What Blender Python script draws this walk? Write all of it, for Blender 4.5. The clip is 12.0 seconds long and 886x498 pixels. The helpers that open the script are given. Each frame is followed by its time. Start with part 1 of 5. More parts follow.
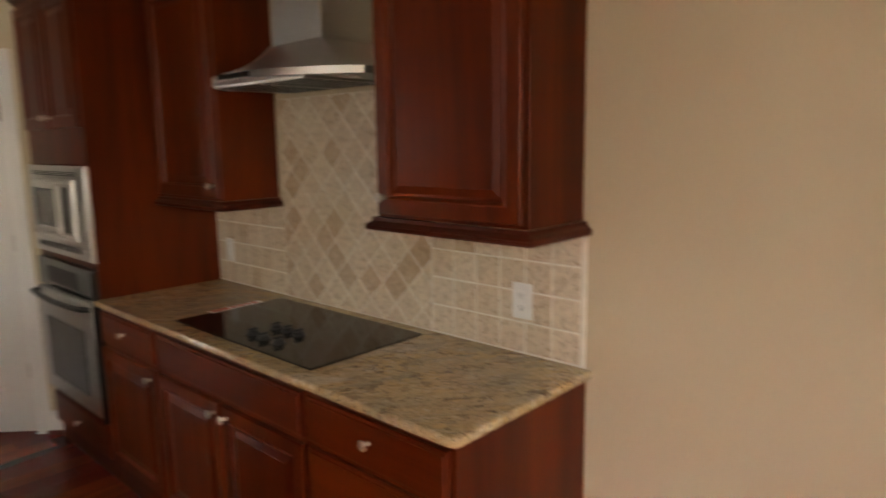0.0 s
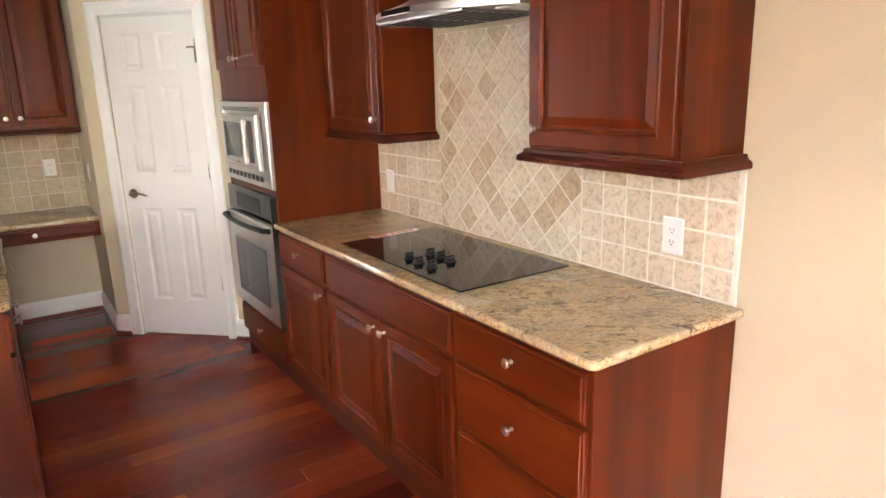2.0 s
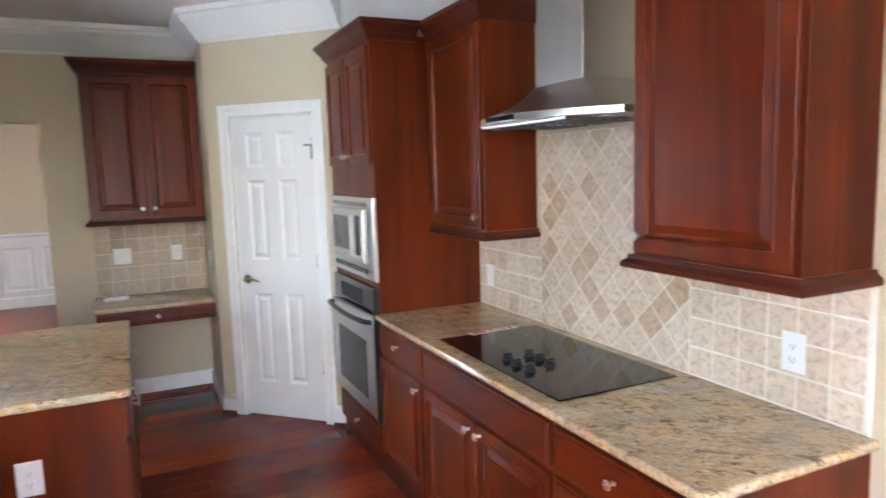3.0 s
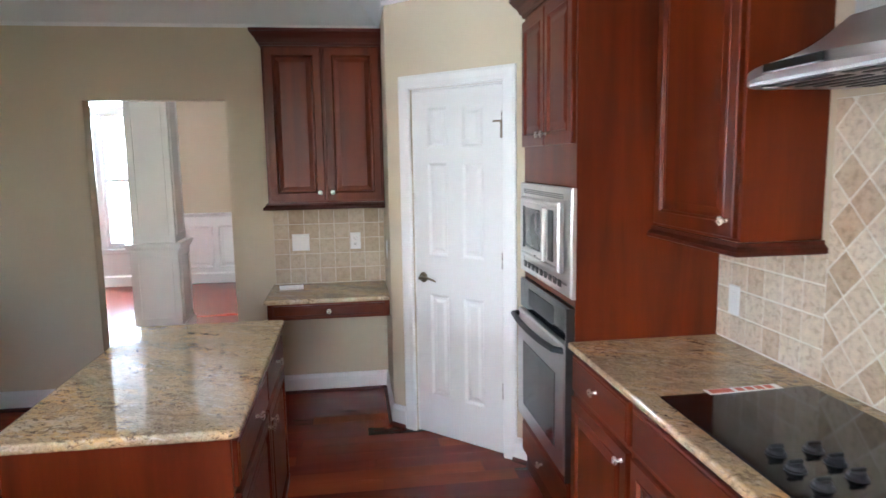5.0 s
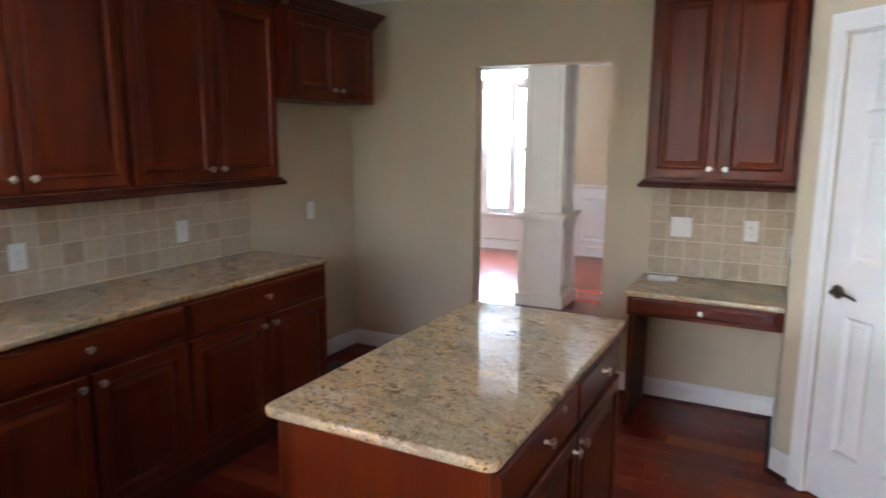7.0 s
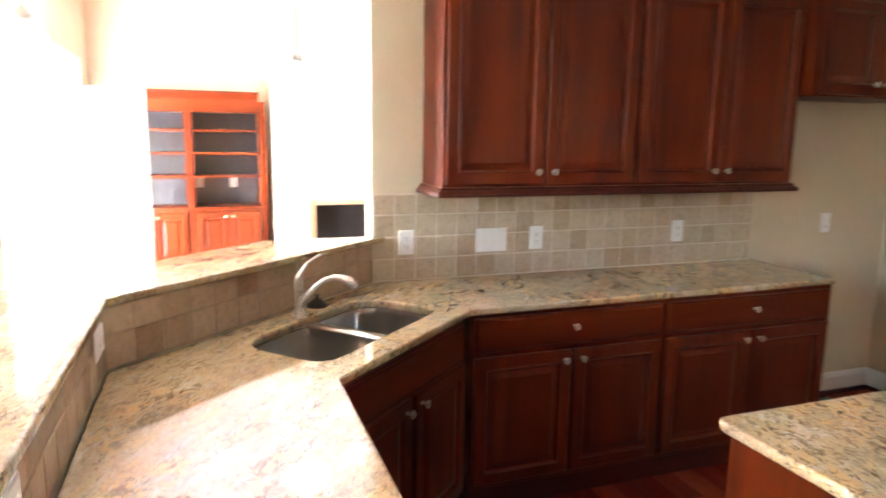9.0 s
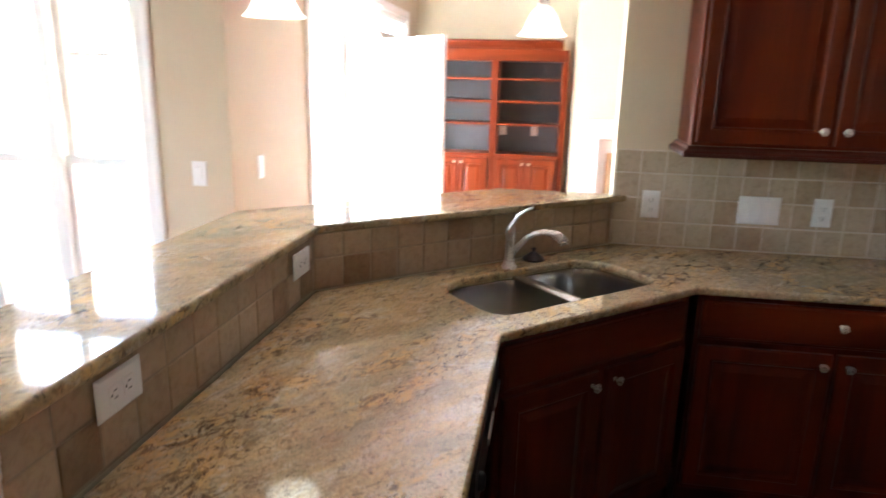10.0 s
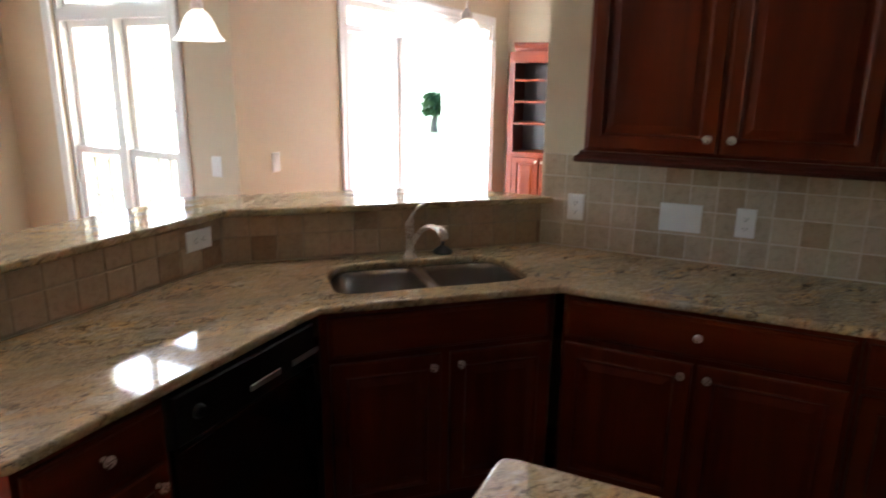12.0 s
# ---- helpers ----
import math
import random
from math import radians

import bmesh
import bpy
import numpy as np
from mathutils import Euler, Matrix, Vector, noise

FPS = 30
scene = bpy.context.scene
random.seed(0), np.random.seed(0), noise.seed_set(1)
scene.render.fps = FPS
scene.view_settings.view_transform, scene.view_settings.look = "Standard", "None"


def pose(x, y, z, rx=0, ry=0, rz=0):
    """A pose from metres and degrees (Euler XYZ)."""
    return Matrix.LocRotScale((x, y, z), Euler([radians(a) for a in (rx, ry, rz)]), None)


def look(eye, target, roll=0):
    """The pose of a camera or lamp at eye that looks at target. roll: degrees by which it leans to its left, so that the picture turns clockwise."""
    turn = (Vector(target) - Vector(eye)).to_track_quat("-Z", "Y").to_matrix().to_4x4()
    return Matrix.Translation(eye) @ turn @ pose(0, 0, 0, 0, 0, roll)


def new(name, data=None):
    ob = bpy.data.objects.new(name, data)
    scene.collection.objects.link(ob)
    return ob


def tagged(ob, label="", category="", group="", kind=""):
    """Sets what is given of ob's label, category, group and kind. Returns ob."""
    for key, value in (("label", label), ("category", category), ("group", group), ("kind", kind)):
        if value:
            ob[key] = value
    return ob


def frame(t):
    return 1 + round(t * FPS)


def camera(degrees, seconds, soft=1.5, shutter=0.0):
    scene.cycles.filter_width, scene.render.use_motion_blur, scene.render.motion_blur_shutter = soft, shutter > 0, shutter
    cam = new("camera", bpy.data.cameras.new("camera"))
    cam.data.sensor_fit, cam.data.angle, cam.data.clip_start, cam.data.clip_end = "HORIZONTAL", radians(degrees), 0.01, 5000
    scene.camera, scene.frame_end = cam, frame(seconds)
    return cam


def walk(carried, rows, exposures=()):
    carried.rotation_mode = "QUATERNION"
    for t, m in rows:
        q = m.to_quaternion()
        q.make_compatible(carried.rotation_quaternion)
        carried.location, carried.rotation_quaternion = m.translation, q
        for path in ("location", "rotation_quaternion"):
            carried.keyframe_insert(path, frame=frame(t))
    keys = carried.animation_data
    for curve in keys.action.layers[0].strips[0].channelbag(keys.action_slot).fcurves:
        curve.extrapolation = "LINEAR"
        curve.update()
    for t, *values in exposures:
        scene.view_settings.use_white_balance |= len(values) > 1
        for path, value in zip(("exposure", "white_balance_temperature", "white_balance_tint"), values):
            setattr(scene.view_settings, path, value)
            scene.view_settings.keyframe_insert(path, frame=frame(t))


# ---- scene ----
cam = camera(67.8, 12.0, soft=1.6, shutter=0.4)
PATH = [
    (0, (0.075, -2.524, 1.613), (1.53, -1.19, 1.295), -0.8),
    (0.5, (0.126, -2.551, 1.633), (1.234, -0.91, 1.352), -0.0),
    (1, (0.115, -2.596, 1.612), (1.174, -0.946, 1.218), 0.0),
    (1.5, (0.07, -2.604, 1.59), (1.144, -0.993, 1.09), -1.7),
    (2, (0.036, -2.595, 1.596), (1.115, -0.983, 1.108), -1.7),
    (2.5, (0.043, -2.598, 1.65), (1.109, -0.935, 1.339), -2.6),
    (3, (0.048, -2.578, 1.673), (0.895, -0.783, 1.431), -1.7),
    (3.5, (0.073, -2.521, 1.668), (0.664, -0.626, 1.421), -1.8),
    (5.5, (0.37, -1.533, 1.63), (0.488, 0.443, 1.34), -0.5),
    (6, (0.342, -1.33, 1.612), (0.212, 0.635, 1.261), -0.7),
    (6.5, (0.377, -1.258, 1.614), (-0.067, 0.661, 1.268), -1.4),
    (7, (0.511, -1.23, 1.613), (-0.401, 0.519, 1.278), 0.3),
    (7.2, (0.568, -1.231, 1.626), (-0.488, 0.432, 1.28), 0.2),
    (8.8, (0.577, -1.242, 1.62), (-1.204, -0.388, 1.306), -0.3),
    (9, (0.567, -1.175, 1.602), (-1.287, -0.507, 1.262), 0.8),
    (9.5, (0.57, -0.986, 1.585), (-1.383, -0.776, 1.209), -0.2),
    (10, (0.507, -0.743, 1.595), (-1.407, -1.04, 1.098), 1.4),
    (10.5, (0.579, -0.442, 1.614), (-1.221, -1.106, 1.047), 1.1),
    (11, (0.563, -0.17, 1.626), (-1.156, -1.015, 1.051), 1.4),
    (11.2, (0.577, -0.078, 1.621), (-1.132, -0.947, 1.05), 1.9),
    (11.5, (0.489, 0.102, 1.623), (-1.211, -0.763, 1.023), 2.2),
    (12, (0.456, 0.393, 1.654), (-1.295, -0.429, 1.145), 0.7),
]
EXPOSURES = [(0.0, 2.75, 7300, 12), (0.5, 3.75, 7100, 13), (1.0, 4.15, 6800, 13), (2.0, 4.35, 6300, 11), (2.6, 4.3, 5500, 8), (3.5, 4.33, 5150, 8), (6.0, 4.4, 5200, 8), (7.0, 4.33, 5200, 8), (9.0, 5.3, 5700, 7), (9.5, 4.6, 5650, 6), (10.0, 4.1, 5550, 5), (11.0, 3.6, 5550, 5), (12.0, 3.45, 5600, 5)]

walk(cam, [(t, look(eye, target, roll)) for t, eye, target, roll in PATH], EXPOSURES)

# ---------- world, sun, lamps ----------
SUN_EL, SUN_AZ = 40.0, 200.0      # degrees; azimuth clockwise from +y
world = bpy.data.worlds.new("sky")
scene.world = world
world.use_nodes = True
wn = world.node_tree
sky = wn.nodes.new("ShaderNodeTexSky")
sky.sky_type, sky.sun_disc = "NISHITA", False
sky.sun_elevation, sky.sun_rotation = radians(SUN_EL), radians(SUN_AZ)
sky.dust_density = 2.0
wn.links.new(sky.outputs[0], wn.nodes["Background"].inputs[0])
wn.nodes["Background"].inputs[1].default_value = 0.15


def lamp(name, kind, m, power, colour=(1, 1, 1), size=(1, 1), angle=0.5):
    d = bpy.data.lights.new(name, kind)
    d.energy, d.color = power, colour
    if kind == "AREA":
        d.shape, d.size, d.size_y = "RECTANGLE", size[0], size[1]
    elif kind == "SUN":
        d.angle = radians(angle)
    else:
        d.shadow_soft_size = size[0]
    ob = new(name, d)
    ob.matrix_world = m
    return ob


az, el = radians(SUN_AZ), radians(SUN_EL)
sun_from = Vector((math.sin(az) * math.cos(el), math.cos(az) * math.cos(el), math.sin(el)))
lamp("sun", "SUN", look(sun_from * 30, (0, 0, 0)), 2.3, (1.0, 0.96, 0.90))
# daylight at the family room's glass door and the dining window
lamp("daylight_family", "AREA", look((-5.55, -2.75, 1.2), (-5.55, 0, 1.2)), 100, (1.0, 0.99, 0.97), (5.4, 2.7))
lamp("daylight_dining", "AREA", look((-3.7, 8.3, 1.6), (-3.7, 3, 1.6)), 42, (1.0, 0.99, 0.97), (2.6, 2.8))


# ---------- materials ----------
def node(nt, kind, **values):
    n = nt.nodes.new(kind)
    for key, value in values.items():
        n.inputs[key.replace("_", " ")].default_value = value
    return n


def ramp(nt, fac, stops):
    r = nt.nodes.new("ShaderNodeValToRGB")
    while len(r.color_ramp.elements) < len(stops):
        r.color_ramp.elements.new(0.5)
    for e, (p, c) in zip(r.color_ramp.elements, stops):
        e.position, e.color = p, (*c, 1)
    nt.links.new(fac, r.inputs[0])
    return r.outputs[0]


def material(name, rough=0.5, metal=0.0, coat=0.0, colour=(0.8, 0.8, 0.8)):
    m = bpy.data.materials.new(name)
    m.use_nodes = True
    b = m.node_tree.nodes["Principled BSDF"]
    b.inputs["Base Color"].default_value = (*colour, 1)
    b.inputs["Roughness"].default_value = rough
    b.inputs["Metallic"].default_value = metal
    b.inputs["Coat Weight"].default_value = coat
    b.inputs["Coat Roughness"].default_value = 0.08
    return m, m.node_tree, b


def coords(nt, scale=(1, 1, 1), local=False):
    if local:
        c = nt.nodes.new("ShaderNodeTexCoord").outputs["Object"]
    else:
        c = nt.nodes.new("ShaderNodeNewGeometry").outputs["Position"]
    mp = nt.nodes.new("ShaderNodeMapping")
    mp.inputs["Scale"].default_value = scale
    nt.links.new(c, mp.inputs[0])
    return mp.outputs[0]


def noise_of(nt, at, scale, detail=4, rough=0.55, distort=0.0):
    n = node(nt, "ShaderNodeTexNoise", Scale=scale, Detail=detail, Roughness=rough, Distortion=distort)
    nt.links.new(at, n.inputs["Vector"])
    return n.outputs["Fac"]


def bump(nt, b, height, strength, distance=0.01):
    n = node(nt, "ShaderNodeBump", Strength=strength, Distance=distance)
    nt.links.new(height, n.inputs["Height"])
    nt.links.new(n.outputs[0], b.inputs["Normal"])


def mix(nt, fac, a, c, mode="MIX"):
    n = nt.nodes.new("ShaderNodeMix")
    n.data_type, n.blend_type = "RGBA", mode
    for value, socket in ((fac, n.inputs[0]), (a, n.inputs[6]), (c, n.inputs[7])):
        if isinstance(value, (int, float)):
            socket.default_value = value
        elif isinstance(value, tuple):
            socket.default_value = (*value, 1)
        else:
            nt.links.new(value, socket)
    return n.outputs[2]


def rough_of(nt, b, fac, low, high):
    r = node(nt, "ShaderNodeMapRange", To_Min=low, To_Max=high)
    nt.links.new(fac, r.inputs["Value"])
    nt.links.new(r.outputs[0], b.inputs["Roughness"])


def wood(name, dark, light, rough=0.28, coat=0.25, axis="z", vary=0.25, island=False, streaks=0.8, relief=0.06, spec=0.2):
    m, nt, b = material(name, rough, 0, coat)
    at = coords(nt, {"z": (9, 9, 0.8), "x": (0.8, 9, 9), "y": (9, 0.8, 9)}[axis], local=True)
    info = nt.nodes.new("ShaderNodeObjectInfo")
    shift = nt.nodes.new("ShaderNodeVectorMath")
    shift.operation = "MULTIPLY_ADD"
    chance = nt.nodes.new("ShaderNodeNewGeometry").outputs["Random Per Island"] if island else info.outputs["Random"]
    nt.links.new(chance, shift.inputs[0])
    shift.inputs[1].default_value = (37, 23, 11)
    nt.links.new(at, shift.inputs[2])
    at = shift.outputs[0]
    big = noise_of(nt, at, 0.5, 4, 0.5, 1.5)
    fine = noise_of(nt, at, 7, 6, 0.65, 0.4)
    base = ramp(nt, big, [(0.3, dark), (0.7, light)])
    streak = ramp(nt, fine, [(0.35, (0.72, 0.68, 0.66)), (0.62, (1, 1, 1))])
    col = mix(nt, streaks, base, streak, "MULTIPLY")
    b.inputs["Specular IOR Level"].default_value = spec
    own = node(nt, "ShaderNodeMapRange", To_Min=1 - vary, To_Max=1 + vary)
    nt.links.new(chance, own.inputs["Value"])
    col = mix(nt, 1.0, col, own.outputs[0], "MULTIPLY")
    nt.links.new(col, b.inputs["Base Color"])
    rough_of(nt, b, fine, rough - relief, rough + relief)
    if relief > 0.03:
        bump(nt, b, fine, relief, 0.002)
    return m


CHERRY = wood("cherry_wood", (0.066, 0.0082, 0.0016), (0.144, 0.0220, 0.0028), 0.33, 0.0, streaks=0.38, vary=0.06)
CHERRY_X = wood("cherry_wood_across", (0.066, 0.0082, 0.0016), (0.144, 0.0220, 0.0028), 0.33, 0.0, "x", streaks=0.38, vary=0.06)
CHERRY_DARK = wood("cherry_glaze", (0.05, 0.009, 0.004), (0.085, 0.015, 0.006), 0.38, 0.08, "x", vary=0.05, streaks=0.5)


def floor_wood(name, island):
    """Planks that differ from plum to orange brown, under one satin lacquer."""
    m = wood(name, (0.122, 0.018, 0.009), (0.192, 0.031, 0.013), 0.20, 0.0, "x", streaks=0.22, relief=0.015, vary=0.10, island=island, spec=0.27)
    nt = m.node_tree
    b = nt.nodes["Principled BSDF"]
    col = b.inputs["Base Color"].links[0].from_socket
    if island:
        chance = nt.nodes.new("ShaderNodeNewGeometry").outputs["Random Per Island"]
    else:
        chance = nt.nodes.new("ShaderNodeObjectInfo").outputs["Random"]
    tone = ramp(nt, chance, [(0.0, (0.58, 0.46, 0.50)), (0.18, (0.76, 0.66, 0.68)), (0.45, (0.97, 0.92, 0.9)), (0.7, (1.08, 1.05, 1.0)), (0.86, (1.3, 1.5, 1.3)), (1.0, (1.55, 2.05, 1.5))])
    nt.links.new(mix(nt, 1.0, col, tone, "MULTIPLY"), b.inputs["Base Color"])
    return m


PLANK = floor_wood("cherry_floor", False)
PLANK_REST = floor_wood("cherry_floor_rest", True)

GRANITE, nt, b = material("granite", 0.09, 0, 0.3)
at = coords(nt)


def turned(scale, degrees):
    """World coordinates, drawn out along one heading so that the veins run that way."""
    spin = nt.nodes.new("ShaderNodeVectorRotate")
    spin.rotation_type = "Z_AXIS"
    spin.inputs["Angle"].default_value = radians(degrees)
    nt.links.new(at, spin.inputs["Vector"])
    size = nt.nodes.new("ShaderNodeMapping")
    size.inputs["Scale"].default_value = scale
    nt.links.new(spin.outputs[0], size.inputs[0])
    return size.outputs[0]


def spots(fac, low, high, top, mask, m_low, m_high, rest):
    """Blotches of one noise, gathered where another is high."""
    both = nt.nodes.new("ShaderNodeMath")
    both.operation = "MULTIPLY"
    nt.links.new(ramp(nt, fac, [(low, (0, 0, 0)), (high, (top, top, top))]), both.inputs[0])
    nt.links.new(ramp(nt, mask, [(m_low, (rest, rest, rest)), (m_high, (1, 1, 1))]), both.inputs[1])
    return both.outputs[0]


along = turned((0.7, 1.35, 1.2), 34)
vein = turned((0.78, 1.25, 1.3), 30)
cloud = noise_of(nt, along, 2.6, 5, 0.6, 1.2)
mask = noise_of(nt, along, 3.4, 5, 0.62, 1.2)
col = ramp(nt, cloud, [(0.36, (0.36, 0.315, 0.21)), (0.47, (0.47, 0.38, 0.235)), (0.56, (0.53, 0.40, 0.22)), (0.66, (0.58, 0.50, 0.36))])
grain = noise_of(nt, at, 120, 4, 0.75)
col = mix(nt, 0.85, col, ramp(nt, grain, [(0.34, (0.58, 0.55, 0.50)), (0.6, (1.14, 1.12, 1.08))]), "MULTIPLY")
smoke = noise_of(nt, vein, 8, 7, 0.74, 1.2)
col = mix(nt, ramp(nt, smoke, [(0.51, (0, 0, 0)), (0.63, (0.62, 0.62, 0.62))]), col, (0.25, 0.19, 0.115))
gold = noise_of(nt, vein, 15, 7, 0.72, 0.9)
col = mix(nt, spots(gold, 0.47, 0.56, 0.85, mask, 0.50, 0.59, 0.06), col, (0.61, 0.40, 0.165))
pale = noise_of(nt, vein, 30, 6, 0.7, 0.8)
col = mix(nt, ramp(nt, pale, [(0.55, (0, 0, 0)), (0.63, (0.6, 0.6, 0.6))]), col, (0.60, 0.53, 0.41))
dark = noise_of(nt, vein, 19, 8, 0.76, 1.0)
col = mix(nt, spots(dark, 0.53, 0.575, 0.85, mask, 0.46, 0.60, 0.22), col, (0.105, 0.062, 0.034))
fleck = noise_of(nt, vein, 46, 6, 0.72, 0.8)
col = mix(nt, spots(fleck, 0.56, 0.60, 0.85, mask, 0.40, 0.58, 0.40), col, (0.070, 0.046, 0.030))
nt.links.new(col, b.inputs["Base Color"])
rough_of(nt, b, pale, 0.03, 0.09)


def travertine(name, light, mid, dark, rough=0.55, pits=0.35):
    m, nt, b = material(name, rough)
    info = nt.nodes.new("ShaderNodeObjectInfo")
    at = coords(nt)
    big = noise_of(nt, at, 9, 5, 0.6, 0.8)
    fine = noise_of(nt, at, 42, 6, 0.68, 0.5)
    own = ramp(nt, info.outputs["Random"], [(0.0, light), (0.78, mid), (0.93, dark), (1.0, dark)])
    col = mix(nt, ramp(nt, big, [(0.35, (0, 0, 0)), (0.7, (0.65, 0.65, 0.65))]), own, mid)
    veins = ramp(nt, fine, [(0.36, (0.52, 0.44, 0.35)), (0.50, (0.97, 0.96, 0.95)), (0.68, (1.16, 1.15, 1.12))])
    col = mix(nt, pits, col, veins, "MULTIPLY")
    nt.links.new(col, b.inputs["Base Color"])
    bump(nt, b, fine, pits, 0.006)
    return m


TRAVERTINE = travertine("travertine", (0.69, 0.60, 0.47), (0.60, 0.495, 0.365), (0.46, 0.33, 0.20), 0.45, 0.62)
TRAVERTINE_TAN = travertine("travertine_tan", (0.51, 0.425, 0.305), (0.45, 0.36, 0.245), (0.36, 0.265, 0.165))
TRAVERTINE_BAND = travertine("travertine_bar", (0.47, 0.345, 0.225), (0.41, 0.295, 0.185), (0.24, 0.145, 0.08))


def plain(name, colour, rough=0.6, scale=14, depth=0.12, bumps=0.08, metal=0.0, coat=0.0, fine=220):
    m, nt, b = material(name, rough, metal, coat)
    at = coords(nt)
    big = noise_of(nt, at, scale, 4)
    small = noise_of(nt, at, fine, 3)
    low, high = (tuple(min(1, c * k) for c in colour) for k in (1 - depth, 1 + depth))
    nt.links.new(ramp(nt, big, [(0.3, low), (0.7, high)]), b.inputs["Base Color"])
    rough_of(nt, b, small, max(0.02, rough - 0.08), min(1, rough + 0.08))
    if bumps:
        bump(nt, b, small, bumps, 0.002)
    return m


WALL = plain("tan_wall_paint", (0.555, 0.472, 0.328), 0.75, 1.3, 0.03, 0.12, fine=150)
CEILING = plain("ceiling_paint", (0.74, 0.73, 0.70), 0.9, 2, 0.03, 0.2, fine=90)
WHITE = plain("white_trim_paint", (0.76, 0.75, 0.725), 0.38, 3, 0.02, 0.02)
DOOR_WHITE = plain("white_door_paint", (0.725, 0.712, 0.685), 0.42, 2, 0.02, 0.03, fine=120)
GROUT = plain("grout", (0.76, 0.72, 0.63), 0.9, 30, 0.1, 0.2)
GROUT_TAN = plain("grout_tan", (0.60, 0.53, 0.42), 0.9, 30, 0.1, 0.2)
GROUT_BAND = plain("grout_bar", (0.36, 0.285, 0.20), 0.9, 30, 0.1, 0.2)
PLASTIC = plain("white_plastic", (0.78, 0.78, 0.76), 0.35, 6, 0.02, 0.0)
SLOT = plain("outlet_slot", (0.03, 0.03, 0.03), 0.6, 6, 0.1, 0.0)
NICKEL = plain("brushed_nickel", (0.62, 0.58, 0.52), 0.28, 40, 0.06, 0.02, 1.0)
BRONZE = plain("aged_bronze", (0.20, 0.16, 0.11), 0.35, 40, 0.15, 0.02, 1.0)
BLACK = plain("black_plastic", (0.008, 0.008, 0.009), 0.42, 30, 0.2, 0.0)
BLACK_GLASS = plain("black_glass", (0.005, 0.005, 0.006), 0.06, 10, 0.2, 0.0)
SMOKED_GLASS = plain("smoked_glass", (0.10, 0.10, 0.095), 0.12, 10, 0.2, 0.0)
CHROME = plain("chrome", (0.75, 0.74, 0.72), 0.12, 30, 0.04, 0.0, 1.0)
FRAME_WOOD = plain("frame_wood", (0.42, 0.27, 0.14), 0.5, 20, 0.15, 0.05)
PAPER = plain("paper", (0.72, 0.68, 0.62), 0.8, 20, 0.05, 0.02)
RED_PRINT = plain("red_print", (0.45, 0.10, 0.05), 0.7, 20, 0.1, 0.0)
# Dark grey puts the shade deep inside the shelves into the colour.
BACK_IN_SHADE = plain("shelf_back_in_shade", (0.055, 0.045, 0.045), 0.5, 6, 0.15, 0.03)
FIREBOX = plain("firebox", (0.02, 0.02, 0.022), 0.7, 10, 0.2, 0.1)
GRASS = plain("lawn", (0.07, 0.10, 0.03), 0.9, 3, 0.3, 0.3, fine=40)
DECK = plain("deck_boards", (0.36, 0.31, 0.25), 0.8, 6, 0.15, 0.2)
BARK = plain("bark", (0.11, 0.085, 0.06), 0.9, 8, 0.3, 0.5, fine=40)
LEAF = plain("leaves", (0.05, 0.09, 0.03), 0.7, 3, 0.4, 0.0)

STEEL, nt, b = material("stainless_steel", 0.25, 1.0, 0, (0.62, 0.61, 0.58))
at = coords(nt, (1, 1, 60))
brush = noise_of(nt, at, 14, 3, 0.6)
nt.links.new(ramp(nt, brush, [(0.3, (0.48, 0.47, 0.455)), (0.7, (0.58, 0.57, 0.55))]), b.inputs["Base Color"])
rough_of(nt, b, brush, 0.24, 0.38)

SINK_STEEL = plain("sink_steel", (0.46, 0.435, 0.40), 0.20, 60, 0.1, 0.02, 1.0)

GLASS, nt, b = material("window_glass", 0.0, 0, 0, (1, 1, 1))
b.inputs["Transmission Weight"].default_value = 1.0
b.inputs["IOR"].default_value = 1.02

SHADE, nt, b = material("frosted_shade", 0.35, 0, 0.2, (0.9, 0.88, 0.82))
b.inputs["Emission Color"].default_value = (1.0, 0.90, 0.72, 1)
b.inputs["Emission Strength"].default_value = 0.20


# ---------- mesh tools ----------
def mesh_of(bm, name, mat, smooth=False):
    me = bpy.data.meshes.new(name)
    bmesh.ops.recalc_face_normals(bm, faces=bm.faces)
    bm.to_mesh(me)
    bm.free()
    me.materials.append(mat)
    if smooth:
        for p in me.polygons:
            p.use_smooth = True
        me.set_sharp_from_angle(angle=radians(35))
        if smooth == "rim":
            for p in me.polygons:
                p.use_smooth = abs(p.normal.z) < 0.999
    return me


def part(name, bm, mat, parent=None, label="", m=None, smooth=False):
    """Links a bmesh, or a ready mesh, as one object under a thing or a part."""
    me = bm if isinstance(bm, bpy.types.Mesh) else mesh_of(bm, name, mat, smooth)
    ob = new(name, me)
    if parent is not None:
        ob.parent = parent
    if m is not None:
        ob.matrix_basis = m
    return tagged(ob, label)


def thing(name, m=None, label="", category="", group="", kind=""):
    ob = new(name)
    ob.empty_display_size = 0.1
    if m is not None:
        ob.matrix_basis = m
    return tagged(ob, label, category, group, kind)


def add_box(bm, x0, y0, z0, x1, y1, z1):
    v = [bm.verts.new((x, y, z)) for z in (z0, z1) for x, y in ((x0, y0), (x1, y0), (x1, y1), (x0, y1))]
    for f in ((3, 2, 1, 0), (4, 5, 6, 7), (0, 1, 5, 4), (1, 2, 6, 5), (2, 3, 7, 6), (3, 0, 4, 7)):
        bm.faces.new([v[i] for i in f])
    return v


